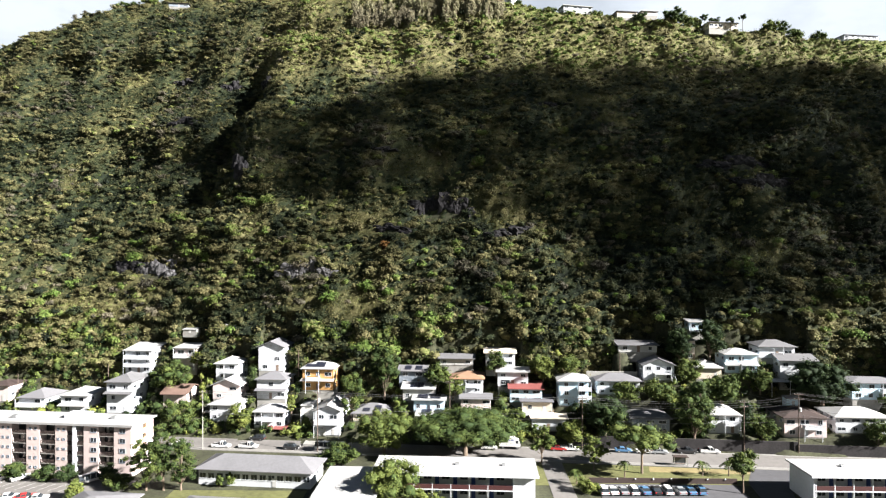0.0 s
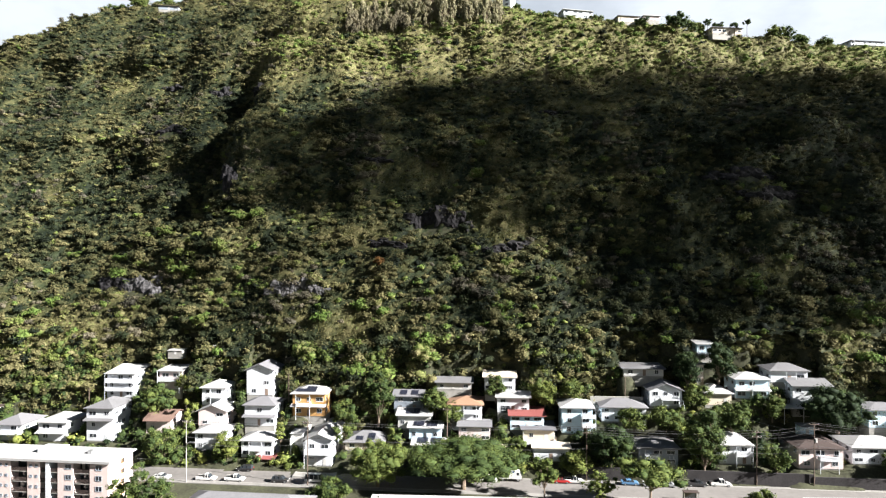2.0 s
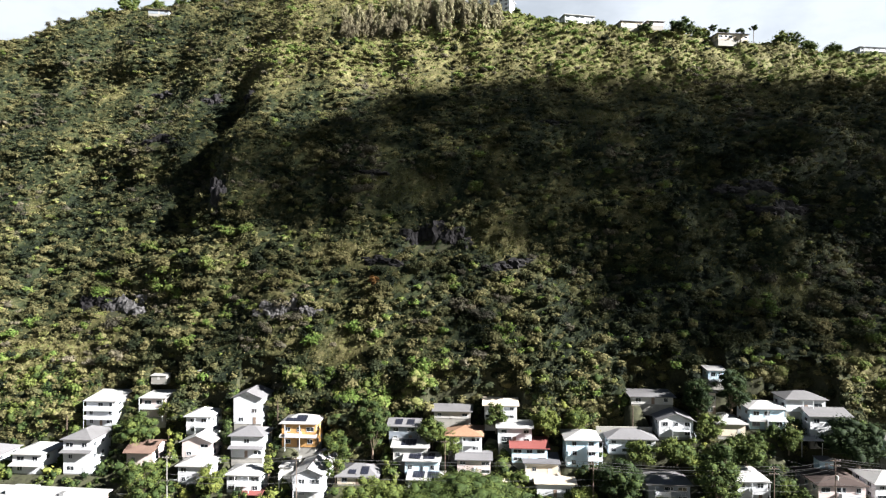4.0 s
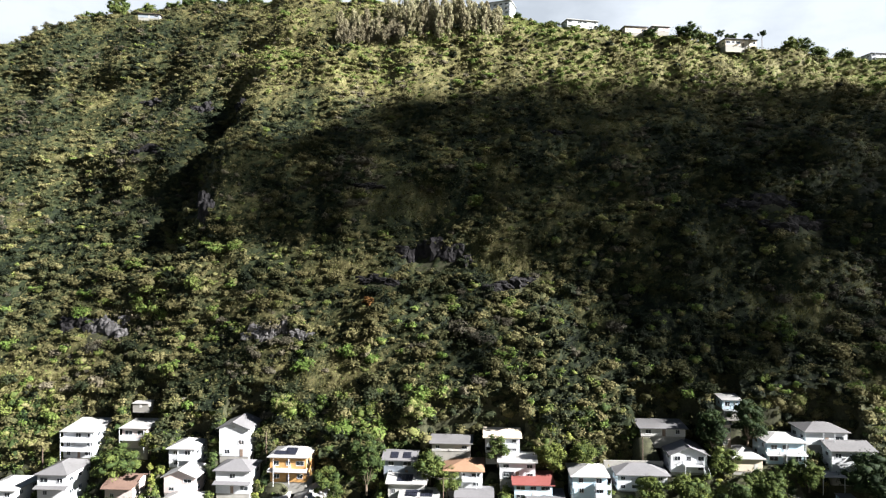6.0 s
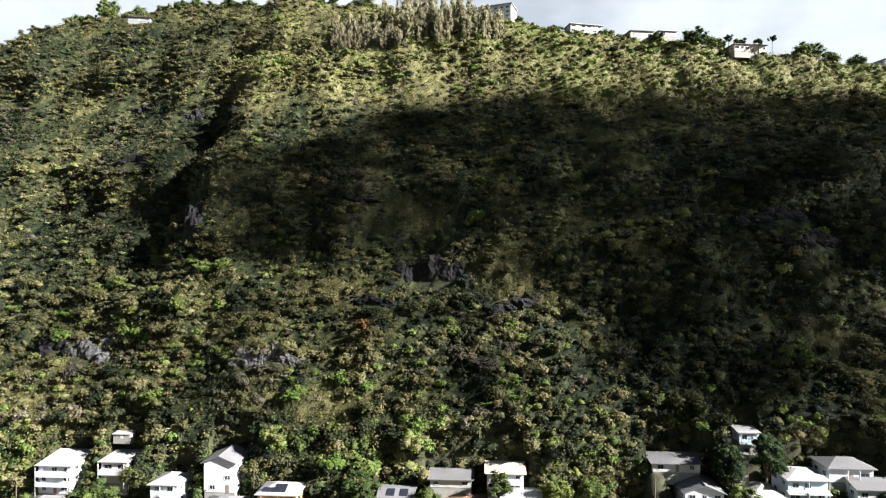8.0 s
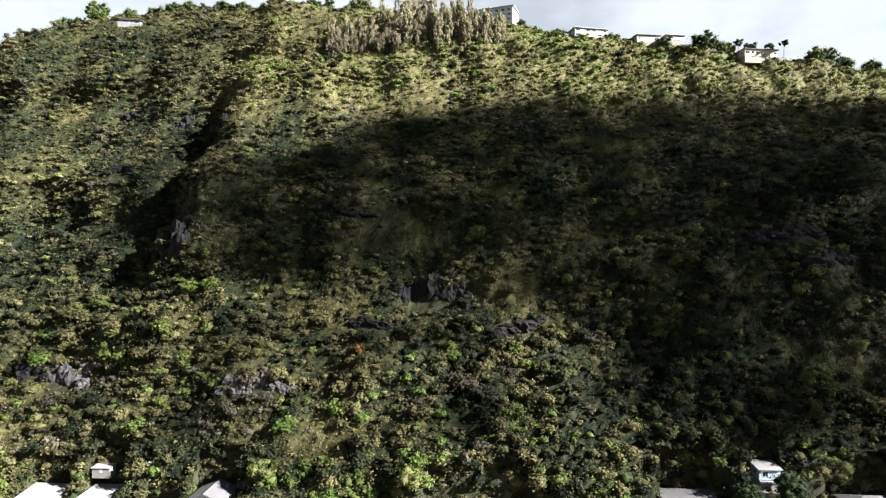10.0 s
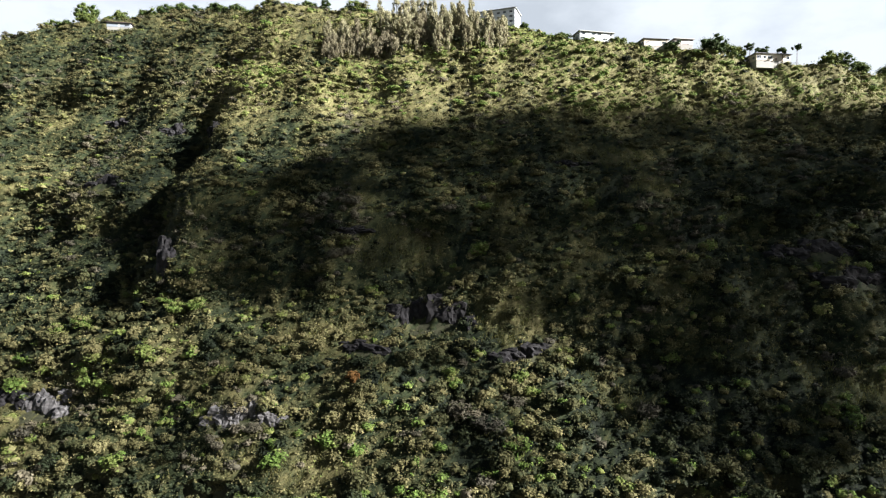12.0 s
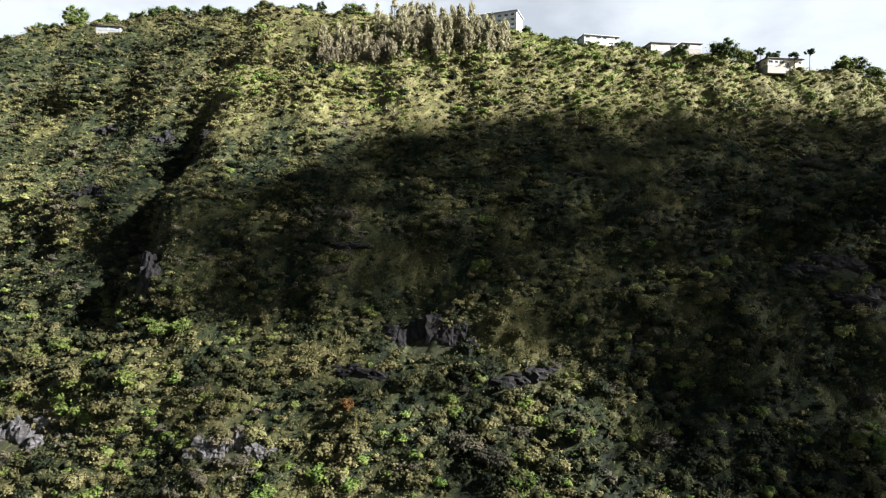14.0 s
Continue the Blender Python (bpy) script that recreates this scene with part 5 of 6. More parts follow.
# ---- rock outcrops ----
def outcrop(x, z, wide, tall, n, label, seed, mat=None, forward=1.2):
    """A broken basalt ledge: upright blocks of uneven height that stand out of the slope."""
    g = random.Random(seed)
    y = float(hill_y(x, z))
    th = base("rock_outcrop", x, y, z, 0, label, "rock")
    for i in range(n):
        u = (i + 0.5) / n * 2 - 1
        dx = u * wide / 2 + g.uniform(-0.5, 0.5)
        hh = tall * (1 - 0.55 * abs(u) ** 1.5) * g.uniform(0.6, 1.1)
        dz = g.uniform(-0.25, 0.35) * tall
        yy = float(hill_y(x + dx, z + dz)) - y
        bm = bmesh.new()
        bmesh.ops.create_icosphere(bm, subdivisions=3, radius=1)
        off = Vector((g.uniform(0, 90), g.uniform(0, 90), g.uniform(0, 90)))
        sx, sy, sz = wide / n * g.uniform(0.7, 1.2), forward + g.uniform(0.3, 1.2), hh * 0.6
        for v in bm.verts:
            c = v.co.copy()
            m = max(abs(c.x), abs(c.y), abs(c.z))
            c = c.lerp(c / m, 0.55)
            k = 1 + 0.34 * noise.noise(c * 1.5 + off) + 0.20 * noise.noise(c * 4 + off) + 0.10 * noise.noise(Vector((c.x * 9, c.y * 9, c.z * 3)) + off)
            v.co = Vector((c.x * sx * k, c.y * sy * (k + 0.15 * noise.noise(Vector((c.x * 6, 0, c.z)) + off)), c.z * sz * k))
        part("rock", bm, mat or ROCK, th, "", pose(dx, yy + 0.6, dz, g.uniform(-8, 8), g.uniform(-8, 8), g.uniform(-25, 25)))
    return th


ROCKS = [(-3, 73.5, 25, 8.0, 10, "dark basalt ledge in the middle of the slope"), (21, 63.8, 20, 4.6, 8, "low dark basalt ledge under grass"),
         (-52, 49.5, 21, 5.0, 10, "pale grey rock ledge among scrub"), (-113, 49.5, 16, 7.0, 7, "weathered grey cliff face on the slope"),
         (-89, 91, 8, 12, 4, "tall rock buttress beside a gully"), (-94, 143, 7, 6, 3, "pale rock knob on the spur"),
         (122, 93, 34, 5.0, 11, "dark layered basalt ledge"), (128, 84, 26, 5.0, 8, "dark layered basalt ledge below another"), (48, 125, 12, 2.4, 4, "small dark rock ledge among brush"),
         (-130, 118, 14, 6, 5, "dark rock face in the gully"), (-30, 100, 12, 2.4, 4, "small dark rock ledge in shade"), (-22, 65.5, 16, 3.2, 6, "small broken basalt ledge"),
         (-126, 50, 14, 6.0, 6, "dark overhung rock face on the slope"), (-150, 152, 12, 4.0, 5, "dark rock face among upper scrub"), (-118, 146, 12, 5.0, 5, "dark rock face beside the gully")]
for i, (x, z, w, h, n, lab) in enumerate(ROCKS):
    outcrop(x, z, w, h, n, lab, 100 + i, PALE_ROCK if "grey" in lab else ROCK)


# ---- cloud that shades the hillside, far off to the right ----
def cloud_cover(x, z):
    """How much of the sun the drifting cloud takes from the hillside at x, z."""
    # west of the spur the unseen cloud is stretched to darken the gully
    top = np.interp(x, [-150, -118, -100, -86, -68, -51, -34, 12, 39, 86, 140, 220], [118, 138, 128, 118, 122, 132, 141, 151, 155, 158, 157, 152])
    foot = np.interp(x, [-150, -125, -100, -70, -28, -10, 20, 40, 50, 62, 88, 105, 150, 220], [92, 90, 80, 72, 73, 73, 70, 62, 50, 34, 33, 34, 38, 50])
    full = (0.97 - 0.3 * ramp01(-90, -102, x) - 0.10 * ramp01(92, 110, x) * (1 - ramp01(60, 78, z))) * ramp01(-4, 4, top - z) * ramp01(-7, 7, z - foot)
    thin = 0.5 * ramp01(-165, -120, x) * (1 - ramp01(45, 75, x)) * (1 - ramp01(60, 84, z)) * ramp01(26, 36, z)
    return np.maximum(full, thin)


def cloud():
    """Cumulus between the sun and the slope: many small puffs, thick in the middle and loose at the rim."""
    a = Vector((0, 0, 1)).cross(sun_way).normalized()
    b = sun_way.cross(a)
    g = np.random.default_rng(5)
    X, Z = np.meshgrid(np.arange(-130, 226, 3.0), np.arange(24, 172, 3.0), indexing="ij")
    P = np.stack([X, hill_y(X, Z), Z], -1).reshape(-1, 3)
    pq = np.stack([P @ np.array(a), P @ np.array(b)], 1)
    cover = cloud_cover(X, Z).ravel()
    lo, hi = pq.min(0) - 6, pq.max(0) + 6
    cand = g.uniform(lo, hi, (int((hi - lo).prod() / 4.6), 2))
    near = np.empty(len(cand), int)
    far = np.empty(len(cand))
    for i in range(0, len(cand), 400):
        d = ((cand[i:i + 400, None] - pq[None]) ** 2).sum(2)
        near[i:i + 400] = d.argmin(1)
        far[i:i + 400] = d.min(1)
    share = np.where(far < 20, cover[near], 0)
    want = -np.log(1 - np.minimum(share, 0.97)) / 3.5           # puffs needed for that share of shade
    cand = cand[g.random(len(cand)) < want]
    C = np.array(sun_way)[None] * (1300 + g.uniform(-25, 25, (len(cand), 1))) + cand[:, :1] * np.array(a) + cand[:, 1:] * np.array(b)
    R = np.repeat(g.uniform(1.7, 2.8, (len(cand), 1)), 3, 1)
    ob = core_object("cloud", C, R, CLOUDY)
    return tagged(ob, "white cumulus cloud drifting over the valley", "cloud", kind="structure")


CLOUDY = material("cloud_vapour", (0.85, 0.85, 0.86), 1.0, vary=0.05, scale=0.05)
cloud()

# ---- garden and street trees ----
tree(4.5, 171.5, 0.0, 12.2, 31.3, 8.1, 0.45, "broad monkeypod tree with a flat spreading green crown", flat_top=True, trunk_r=0.6, lumps_n=120, leaves=170, lumpy=0.33, leaf=0.26)
tree(-18.4, 172.7, 0.0, 12.2, 18.6, 10.0, 0.64, "bright green street tree with forked trunks", trunk_r=0.4, lumps_n=70, leaves=100, lumpy=0.27, leaf=0.24)
tree(-72.6, 145.9, 0.0, 14.2, 9.0, 13.2, 0.55, "loose-crowned green tree beside the pink apartment block", trunk_r=0.25, lumps_n=36, leaves=80, lumpy=0.26, leaf=0.26)
tree(-68.5, 146.0, 0.0, 16.5, 7.6, 15.2, 0.43, "tall slender dull green tree beside the apartment block", trunk_r=0.25, lumps_n=34, leaves=80, lumpy=0.28, leaf=0.26)
tree(-64.3, 146.0, 0.0, 12.8, 7.2, 11.8, 0.42, "olive-green tree between apartment block and school hall", trunk_r=0.25, lumps_n=32, leaves=70, lumpy=0.28, leaf=0.26)
tree(-109.1, 152.7, 0.0, 4.2, 4.8, 4.0, 0.36, "dark leafy shrub before the apartment block", trunk_r=0.1, lumps_n=16, leaves=60, lumpy=0.4, leaf=0.24)
tree(-101.0, 152.1, 0.0, 3.7, 5.4, 3.5, 0.36, "dark leafy shrub before the apartment block", trunk_r=0.1, lumps_n=16, leaves=60, lumpy=0.4, leaf=0.24)
tree(-95.3, 151.4, 0.0, 3.6, 5.1, 3.5, 0.2, "dark leafy shrub before the apartment block", trunk_r=0.1, lumps_n=16, leaves=60, lumpy=0.4, leaf=0.24)
tree(-85.0, 151.5, 0.0, 4.2, 4.2, 4.0, 0.2, "dark leafy shrub before the apartment block", trunk_r=0.1, lumps_n=16, leaves=60, lumpy=0.4, leaf=0.24)
tree(-53.0, 149.6, 0.0, 3.2, 3.5, 3.0, 0.64, "yellow-green shrub before the school hall", trunk_r=0.1, lumps_n=16, leaves=60, lumpy=0.4, leaf=0.24)
tree(-44.0, 149.7, 0.0, 2.8, 3.3, 2.6, 0.55, "leafy shrub before the school hall", trunk_r=0.1, lumps_n=16, leaves=60, lumpy=0.4, leaf=0.24)
tree(-40.1, 149.7, 0.0, 2.8, 3.3, 2.6, 0.68, "yellow-green shrub before the school hall", trunk_r=0.1, lumps_n=16, leaves=60, lumpy=0.4, leaf=0.24)
tree(-55.8, 148.2, 0.0, 3.0, 1.9, 2.9, 0.5, "small shrub before the school hall", trunk_r=0.1, lumps_n=16, leaves=60, lumpy=0.4, leaf=0.24)
tree(32.9, 145.6, 0.0, 3.2, 5.4, 3.1, 0.68, "yellow-green shrub on the lawn", trunk_r=0.1, lumps_n=16, leaves=60, lumpy=0.4, leaf=0.24)
tree(35.2, 145.6, 0.0, 2.2, 2.4, 2.1, 0.59, "small shrub beside the car park wall", trunk_r=0.1, lumps_n=16, leaves=60, lumpy=0.4, leaf=0.24)
tree(-12.4, 136.3, 0.0, 10.9, 12.3, 8.7, 0.66, "yellow-green tree beside the flat-roofed hall", trunk_r=0.3, lumps_n=46, leaves=70)
tree(25.0, 165.4, 0.0, 10.4, 7.4, 8.3, 0.55, "small green street tree on the pavement", trunk_r=0.2, lumps_n=26, leaves=60)
tree(37.7, 159.7, 0.0, 9.5, 9.2, 7.1, 0.7, "thin yellow-green street tree with sparse leaves", trunk_r=0.18, lumps_n=24, leaves=28, lumpy=0.26)
tree(49.7, 158.2, 0.0, 12.5, 15.8, 7.7, 0.59, "spreading green street tree on the lawn", trunk_r=0.3, lumps_n=44, leaves=65, flat_top=True)
tree(69.5, 145.3, 0.0, 10.5, 7.3, 6.5, 0.48, "slender dark green tree on the lawn", trunk_r=0.2, lumps_n=22, leaves=65)
tree(111.7, 184.0, 11.7, 12.4, 16.2, 11.8, 0.16, "large round dark green tree between houses", trunk_r=0.5, lumps_n=70, leaves=90, lumpy=0.34)
tree(70.5, 176.4, 2.1, 18.3, 10.8, 16.8, 0.41, "tall green tree above the street wall", trunk_r=0.4, lumps_n=55, leaves=80, lumpy=0.34)
tree(82.2, 185.4, 10.6, 9.6, 10.5, 8.9, 0.44, "round green tree between white houses", trunk_r=0.35, lumps_n=42, leaves=80, lumpy=0.34)
tree(45.8, 179.4, 2.8, 12.3, 13.3, 11.3, 0.2, "dark green tree beside the lava wall", trunk_r=0.35, lumps_n=52, leaves=75, lumpy=0.32)
tree(73.5, 196.0, 21.2, 11.6, 8.7, 10.5, 0.14, "dark tree with reddish new leaves above a house", trunk_r=0.3, lumps_n=34, leaves=70, lumpy=0.34)
tree(83.3, 196.4, 22.9, 12.0, 9.3, 11.1, 0.16, "dense dark tree beside a small hut", trunk_r=0.3, lumps_n=38, leaves=80, lumpy=0.34)
tree(-90.7, 202.0, 10.8, 9.7, 12.5, 9.0, 0.46, "round green tree below a white house", trunk_r=0.3, lumps_n=40, leaves=75, lumpy=0.34)
tree(-64.3, 188.4, 1.7, 8.4, 8.0, 7.7, 0.7, "bright green shrub tree beside a bungalow", trunk_r=0.2, lumps_n=28, leaves=75, lumpy=0.34)
tree(-84.8, 188.8, 0.5, 11.5, 9.4, 10.6, 0.48, "green garden tree below a brown roof", trunk_r=0.25, lumps_n=32, leaves=75, lumpy=0.34)
tree(-85.2, 207.8, 17.1, 5.8, 5.0, 5.3, 0.82, "small lime-green tree beside a rose house", trunk_r=0.15, lumps_n=18, leaves=70, lumpy=0.36)
tree(-80.4, 197.4, 7.6, 11.0, 2.2, 9.9, 0.82, "narrow lime-green climber on a tall stump", trunk_r=0.15, lumps_n=16, leaves=60, lumpy=0.5)
tree(-49.3, 190.2, 4.1, 11.3, 2.5, 10.7, 0.77, "narrow bright green hedge tree beside a drive", trunk_r=0.12, lumps_n=18, leaves=60, lumpy=0.5)
tree(-30.3, 189.6, 5.0, 16.2, 7.9, 14.9, 0.5, "green garden tree on the slope", trunk_r=0.2, lumps_n=34, leaves=70, lumpy=0.34)
tree(-20.6, 195.0, 10.4, 16.6, 9.2, 15.3, 0.34, "tall dark tree beside a slate-blue house", trunk_r=0.3, lumps_n=44, leaves=75, lumpy=0.32)
tree(-3.4, 196.0, 12.7, 9.1, 8.7, 8.2, 0.52, "garden tree between two houses", trunk_r=0.2, lumps_n=28, leaves=65, lumpy=0.34)
tree(1.3, 193.0, 10.6, 6.8, 7.2, 6.1, 0.57, "leafy garden tree beside a tan roof", trunk_r=0.2, lumps_n=24, leaves=65, lumpy=0.34)
tree(15.2, 198.0, 16.7, 8.1, 6.6, 7.4, 0.46, "round green tree before a white house", trunk_r=0.2, lumps_n=26, leaves=75, lumpy=0.36)
tree(30.1, 196.0, 16.0, 7.6, 8.5, 7.0, 0.7, "bright green garden tree on the slope", trunk_r=0.2, lumps_n=28, leaves=70, lumpy=0.36)
tree(38.5, 196.0, 16.8, 7.3, 8.2, 6.7, 0.61, "leafy green tree above a pale blue house", trunk_r=0.2, lumps_n=26, leaves=70, lumpy=0.36)
tree(55.0, 188.4, 10.8, 5.9, 9.3, 5.5, 0.59, "leafy shrub before a white house", trunk_r=0.15, lumps_n=26, leaves=70, lumpy=0.36)
tree(64.1, 187.6, 11.0, 7.0, 9.0, 6.4, 0.55, "leafy shrub before a gabled house", trunk_r=0.15, lumps_n=26, leaves=70, lumpy=0.36)
tree(35.4, 178.2, 1.1, 6.9, 8.4, 6.4, 0.73, "bright green shrub beside the street", trunk_r=0.15, lumps_n=26, leaves=70, lumpy=0.36)
tree(95.1, 187.8, 13.8, 7.3, 7.1, 6.7, 0.52, "leafy tree before a pale blue house", trunk_r=0.2, lumps_n=24, leaves=70, lumpy=0.36)
tree(74.9, 191.8, 16.0, 8.2, 7.5, 7.5, 0.55, "green tree beside a cream house", trunk_r=0.2, lumps_n=24, leaves=70, lumpy=0.36)
tree(89.4, 174.8, 2.4, 9.1, 6.8, 8.3, 0.5, "green shrub above the street wall", trunk_r=0.2, lumps_n=24, leaves=60, lumpy=0.34)
tree(119.7, 171.6, 1.9, 8.6, 8.0, 7.7, 0.5, "spreading green tree before a white house", trunk_r=0.2, lumps_n=28, leaves=70, lumpy=0.34)
tree(-86.5, 140.5, 0.0, 4.2, 4.2, 3.7, 0.73, "bright green bush at the car park", trunk_r=0.12, lumps_n=20, leaves=70, lumpy=0.36)
tree(-80.4, 147.9, 0.0, 3.3, 8.2, 3.0, 0.41, "dark hedge bush before the apartment block", trunk_r=0.12, lumps_n=24, leaves=70, lumpy=0.36)
tree(-109.2, 152.7, 0.0, 4.0, 5.2, 3.6, 0.41, "dark shrub before the apartment block", trunk_r=0.12, lumps_n=20, leaves=70, lumpy=0.36)
tree(-29.6, 164.0, 0.0, 4.9, 12.2, 4.4, 0.46, "low green bush beside the street", trunk_r=0.12, lumps_n=30, leaves=70, lumpy=0.36)
tree(-5.3, 134.9, 0.0, 4.1, 9.4, 3.7, 0.68, "low yellow-green bush before the school wing", trunk_r=0.12, lumps_n=26, leaves=70, lumpy=0.36)
for x, z, tall, wide, tint, mat, label in ((12, 91.5, 4.6, 6.4, 0.97, SCRUB, "bright green broad-leaved tree alone on the dark slope"), (-24, 57.5, 3.6, 3.6, 0.6, RUST, "rust-brown withered tree among green scrub"),
                                           (-79, 74, 4.4, 7.0, 0.95, SCRUB, "lush green tree at the foot of the gully"), (-73, 75.5, 4.2, 6.0, 0.97, SCRUB, "lush green tree at the foot of the gully"),
                                           (-119, 66, 4.5, 6.5, 0.8, SCRUB, "yellow-green tree in sunlit scrub"), (-112, 69, 4.2, 6.0, 0.84, SCRUB, "yellow-green tree in sunlit scrub"),
                                           (103, 50, 4.2, 5.0, 0.84, SCRUB, "yellow-green tree on the lower slope"), (-46, 27, 6.5, 9.5, 0.93, SCRUB, "fresh green tree above the houses"), (-8, 27, 6.0, 9.0, 0.9, SCRUB, "fresh green tree above the houses")):
    tree(x, float(hill_y(x, z)) - 0.6, z, tall, wide, tall * 0.92, tint, label, mat, trunk_r=0.14, lumps_n=24, leaves=60, lumpy=0.36, name="slope_tree")
palm(31.3, 150.8, 0, 3.0, "young palm on the sunlit lawn")
palm(64.5, 156.4, 0, 3.3, "young palm on the sunlit lawn")
palm(71.1, 156.4, 0, 3.3, "young palm on the sunlit lawn")
palm(44.3, 155.0, 0, 3.8, "young palm on the sunlit lawn")

# ---- parked vehicles ----
def box_truck(x, y, z, turn):
    """Step van: tall cargo box, cab with a raked windscreen, bumper, wheels, dark bars of lettering."""
    th = base("delivery_truck", x, y, z, turn, "white delivery truck with dark lettering bars beside the street", "truck")
    paint = car_paint((0.52, 0.52, 0.51))
    part("cargo_box", box(-3.1, 1.5, -1.1, 1.1, 0.75, 3.35, 0.06), paint, th)
    bm = bmesh.new()
    for yy in (-1.02, 1.02):
        for px_, pz in ((1.5, 0.7), (3.0, 0.7), (3.1, 1.5), (2.45, 2.75), (1.5, 2.9)):
            bm.verts.new((px_, yy, pz))
    v = list(bm.verts)
    bm.faces.new(v[:5])
    bm.faces.new(v[5:][::-1])
    for i in range(5):
        bm.faces.new((v[i], v[5 + i], v[5 + (i + 1) % 5], v[(i + 1) % 5]))
    bmesh.ops.recalc_face_normals(bm, faces=bm.faces[:])
    cab = part("cab", bm, paint, th)
    part("windscreen", box(-0.03, 0.03, -0.85, 0.85, -0.55, 0.55), PANE, cab, "", pose(2.82, 0, 2.1, 0, -27.5, 0))
    for sy in (-1.04, 1.02):
        part("side_window", box(1.7, 2.4, sy, sy + 0.02, 1.75, 2.5), PANE, cab)
    part("bumper", box(2.95, 3.2, -1.05, 1.05, 0.45, 0.75, 0.04), RUBBER, th)
    part("chassis", box(-3.0, 2.9, -0.8, 0.8, 0.5, 0.78), RUBBER, th)
    for x0, w_ in ((-2.6, 0.7), (-1.7, 1.1), (-0.4, 0.5), (0.3, 0.8)):
        part("lettering_bar", box(x0, x0 + w_, -1.115, -1.101, 2.55, 2.85), NAVY, th)
    for wx in (-2.0, 2.1):
        for sy in (-1.0, 0.78):
            bm = bmesh.new()
            tube(bm, [(wx, sy, 0.42), (wx, sy + 0.22, 0.42)], [0.42, 0.42], 14)
            wheel = part("wheel", bm, RUBBER, th)
            bm = bmesh.new()
            tube(bm, [(wx, sy - 0.01, 0.42), (wx, sy + 0.23, 0.42)], [0.2, 0.2], 12)
            part("rim", bm, STEEL, wheel)
    return th


def bus_shelter(x, y, z, turn):
    th = base("bus_shelter", x, y, z, turn, "small open bus shelter with a brown roof on the pavement", "shelter")
    part("roof", box(-1.9, 1.9, -0.9, 0.9, 2.4, 2.55, 0.03), R_BROWN, th)
    for sx in (-1.7, 1.7):
        for sy in (-0.7, 0.7):
            part("post", box(sx - 0.06, sx + 0.06, sy - 0.06, sy + 0.06, -0.1, 2.41), STEEL, th)
    part("bench", box(-1.3, 1.3, 0.1, 0.5, 0.4, 0.48, 0.02), WOOD, th)
    for sx in (-1.1, 1.1):
        part("bench_leg", box(sx - 0.05, sx + 0.05, 0.15, 0.45, -0.1, 0.41), STEEL, th)
    part("back_panel", box(-1.6, 1.6, 0.72, 0.76, 0.5, 1.9), PANE, th)
    return th


def wall_lamp(x, y, z):
    th = base("wall_lamp", x, y, z, 0, "small white globe lamp on the car park wall", "lamp", "car park lamps")
    part("bracket", box(-0.04, 0.04, -0.05, 0.12, 0.25, 0.33), STEEL, th)
    bm = bmesh.new()
    bmesh.ops.create_icosphere(bm, subdivisions=2, radius=0.2)
    part("globe", bm, WHITE, th, "", pose(0, 0, 0.42))
    return th


bus_shelter(61.6, 163.6, 0.13, -5.4)
for i in range(7):
    wall_lamp(41.5 + i * 4.4, 151.33 - i * 0.048, 0.75)
car("pickup", -66.3, 177.5, 0.03, -5.4, (0.52, 0.52, 0.51), "white pickup truck parked at the kerb")
car("pickup", -58.3, 177.1, 0.03, -5.4, (0.52, 0.52, 0.51), "white pickup truck parked at the kerb")
car("suv", -45.5, 176.2, 0.03, -5.4, (0.02, 0.02, 0.022), "black sport utility vehicle on the street")
car("van", -35.9, 176.3, 0.03, -5.4, (0.52, 0.52, 0.51), "white van parked at the kerb")
car("suv", -58.0, 184.5, 0.03, 174.6, (0.02, 0.02, 0.022), "black vehicle parked before a garden wall")
box_truck(17.6, 177.6, 0.03, -5.4)
car("suv", 11.5, 176.8, 0.03, -5.4, (0.52, 0.52, 0.51), "white car parked in tree shade")
car("sedan", 3.8, 175.7, 0.03, -5.4, (0.02, 0.02, 0.022), "dark car parked under a spreading tree")
car("sedan", 31.4, 176.0, 0.03, -5.4, (0.35, 0.02, 0.02), "red car parked at the kerb")
car("pickup", 34.6, 176.0, 0.03, -5.4, (0.52, 0.52, 0.51), "white pickup truck parked at the kerb")
car("sedan", 49.6, 174.7, 0.03, -5.4, (0.06, 0.14, 0.25), "blue car parked at the kerb")
car("sedan", 55.3, 173.8, 0.03, -5.4, (0.52, 0.52, 0.51), "white car parked at the kerb")
car("sedan", 59.4, 173.4, 0.03, -5.4, (0.22, 0.23, 0.24), "grey car parked at the kerb")
car("pickup", 73.8, 174.0, 0.03, -5.4, (0.52, 0.52, 0.51), "white pickup truck parked at the kerb")
car("pickup", 67.4, 173.9, 0.03, -5.4, (0.02, 0.02, 0.022), "dark pickup truck parked at the kerb")
car("suv", 94.4, 176.6, 0.03, 80, (0.02, 0.02, 0.022), "dark vehicle on a shaded driveway")
car("sedan", 120.0, 177.9, 0.03, -5.4, (0.22, 0.23, 0.24), "grey car parked before a stone wall")
car("sedan", -79.0, 178.4, 0.03, -5.4, (0.52, 0.52, 0.51), "white car parked beside a garden wall")
car("sedan", -37.3, 189.0, 0.6, 95, (0.52, 0.52, 0.51), "white car on the garage apron")
car("suv", 36.5, 145.5, 0.04, 92, (0.52, 0.52, 0.51), "white car parked nose-in at the car park")
car("sedan", 38.8, 145.6, 0.04, 92, (0.52, 0.52, 0.51), "white car parked nose-in at the car park")
car("sedan", 41.2, 145.6, 0.04, 92, (0.22, 0.23, 0.24), "grey car parked nose-in at the car park")
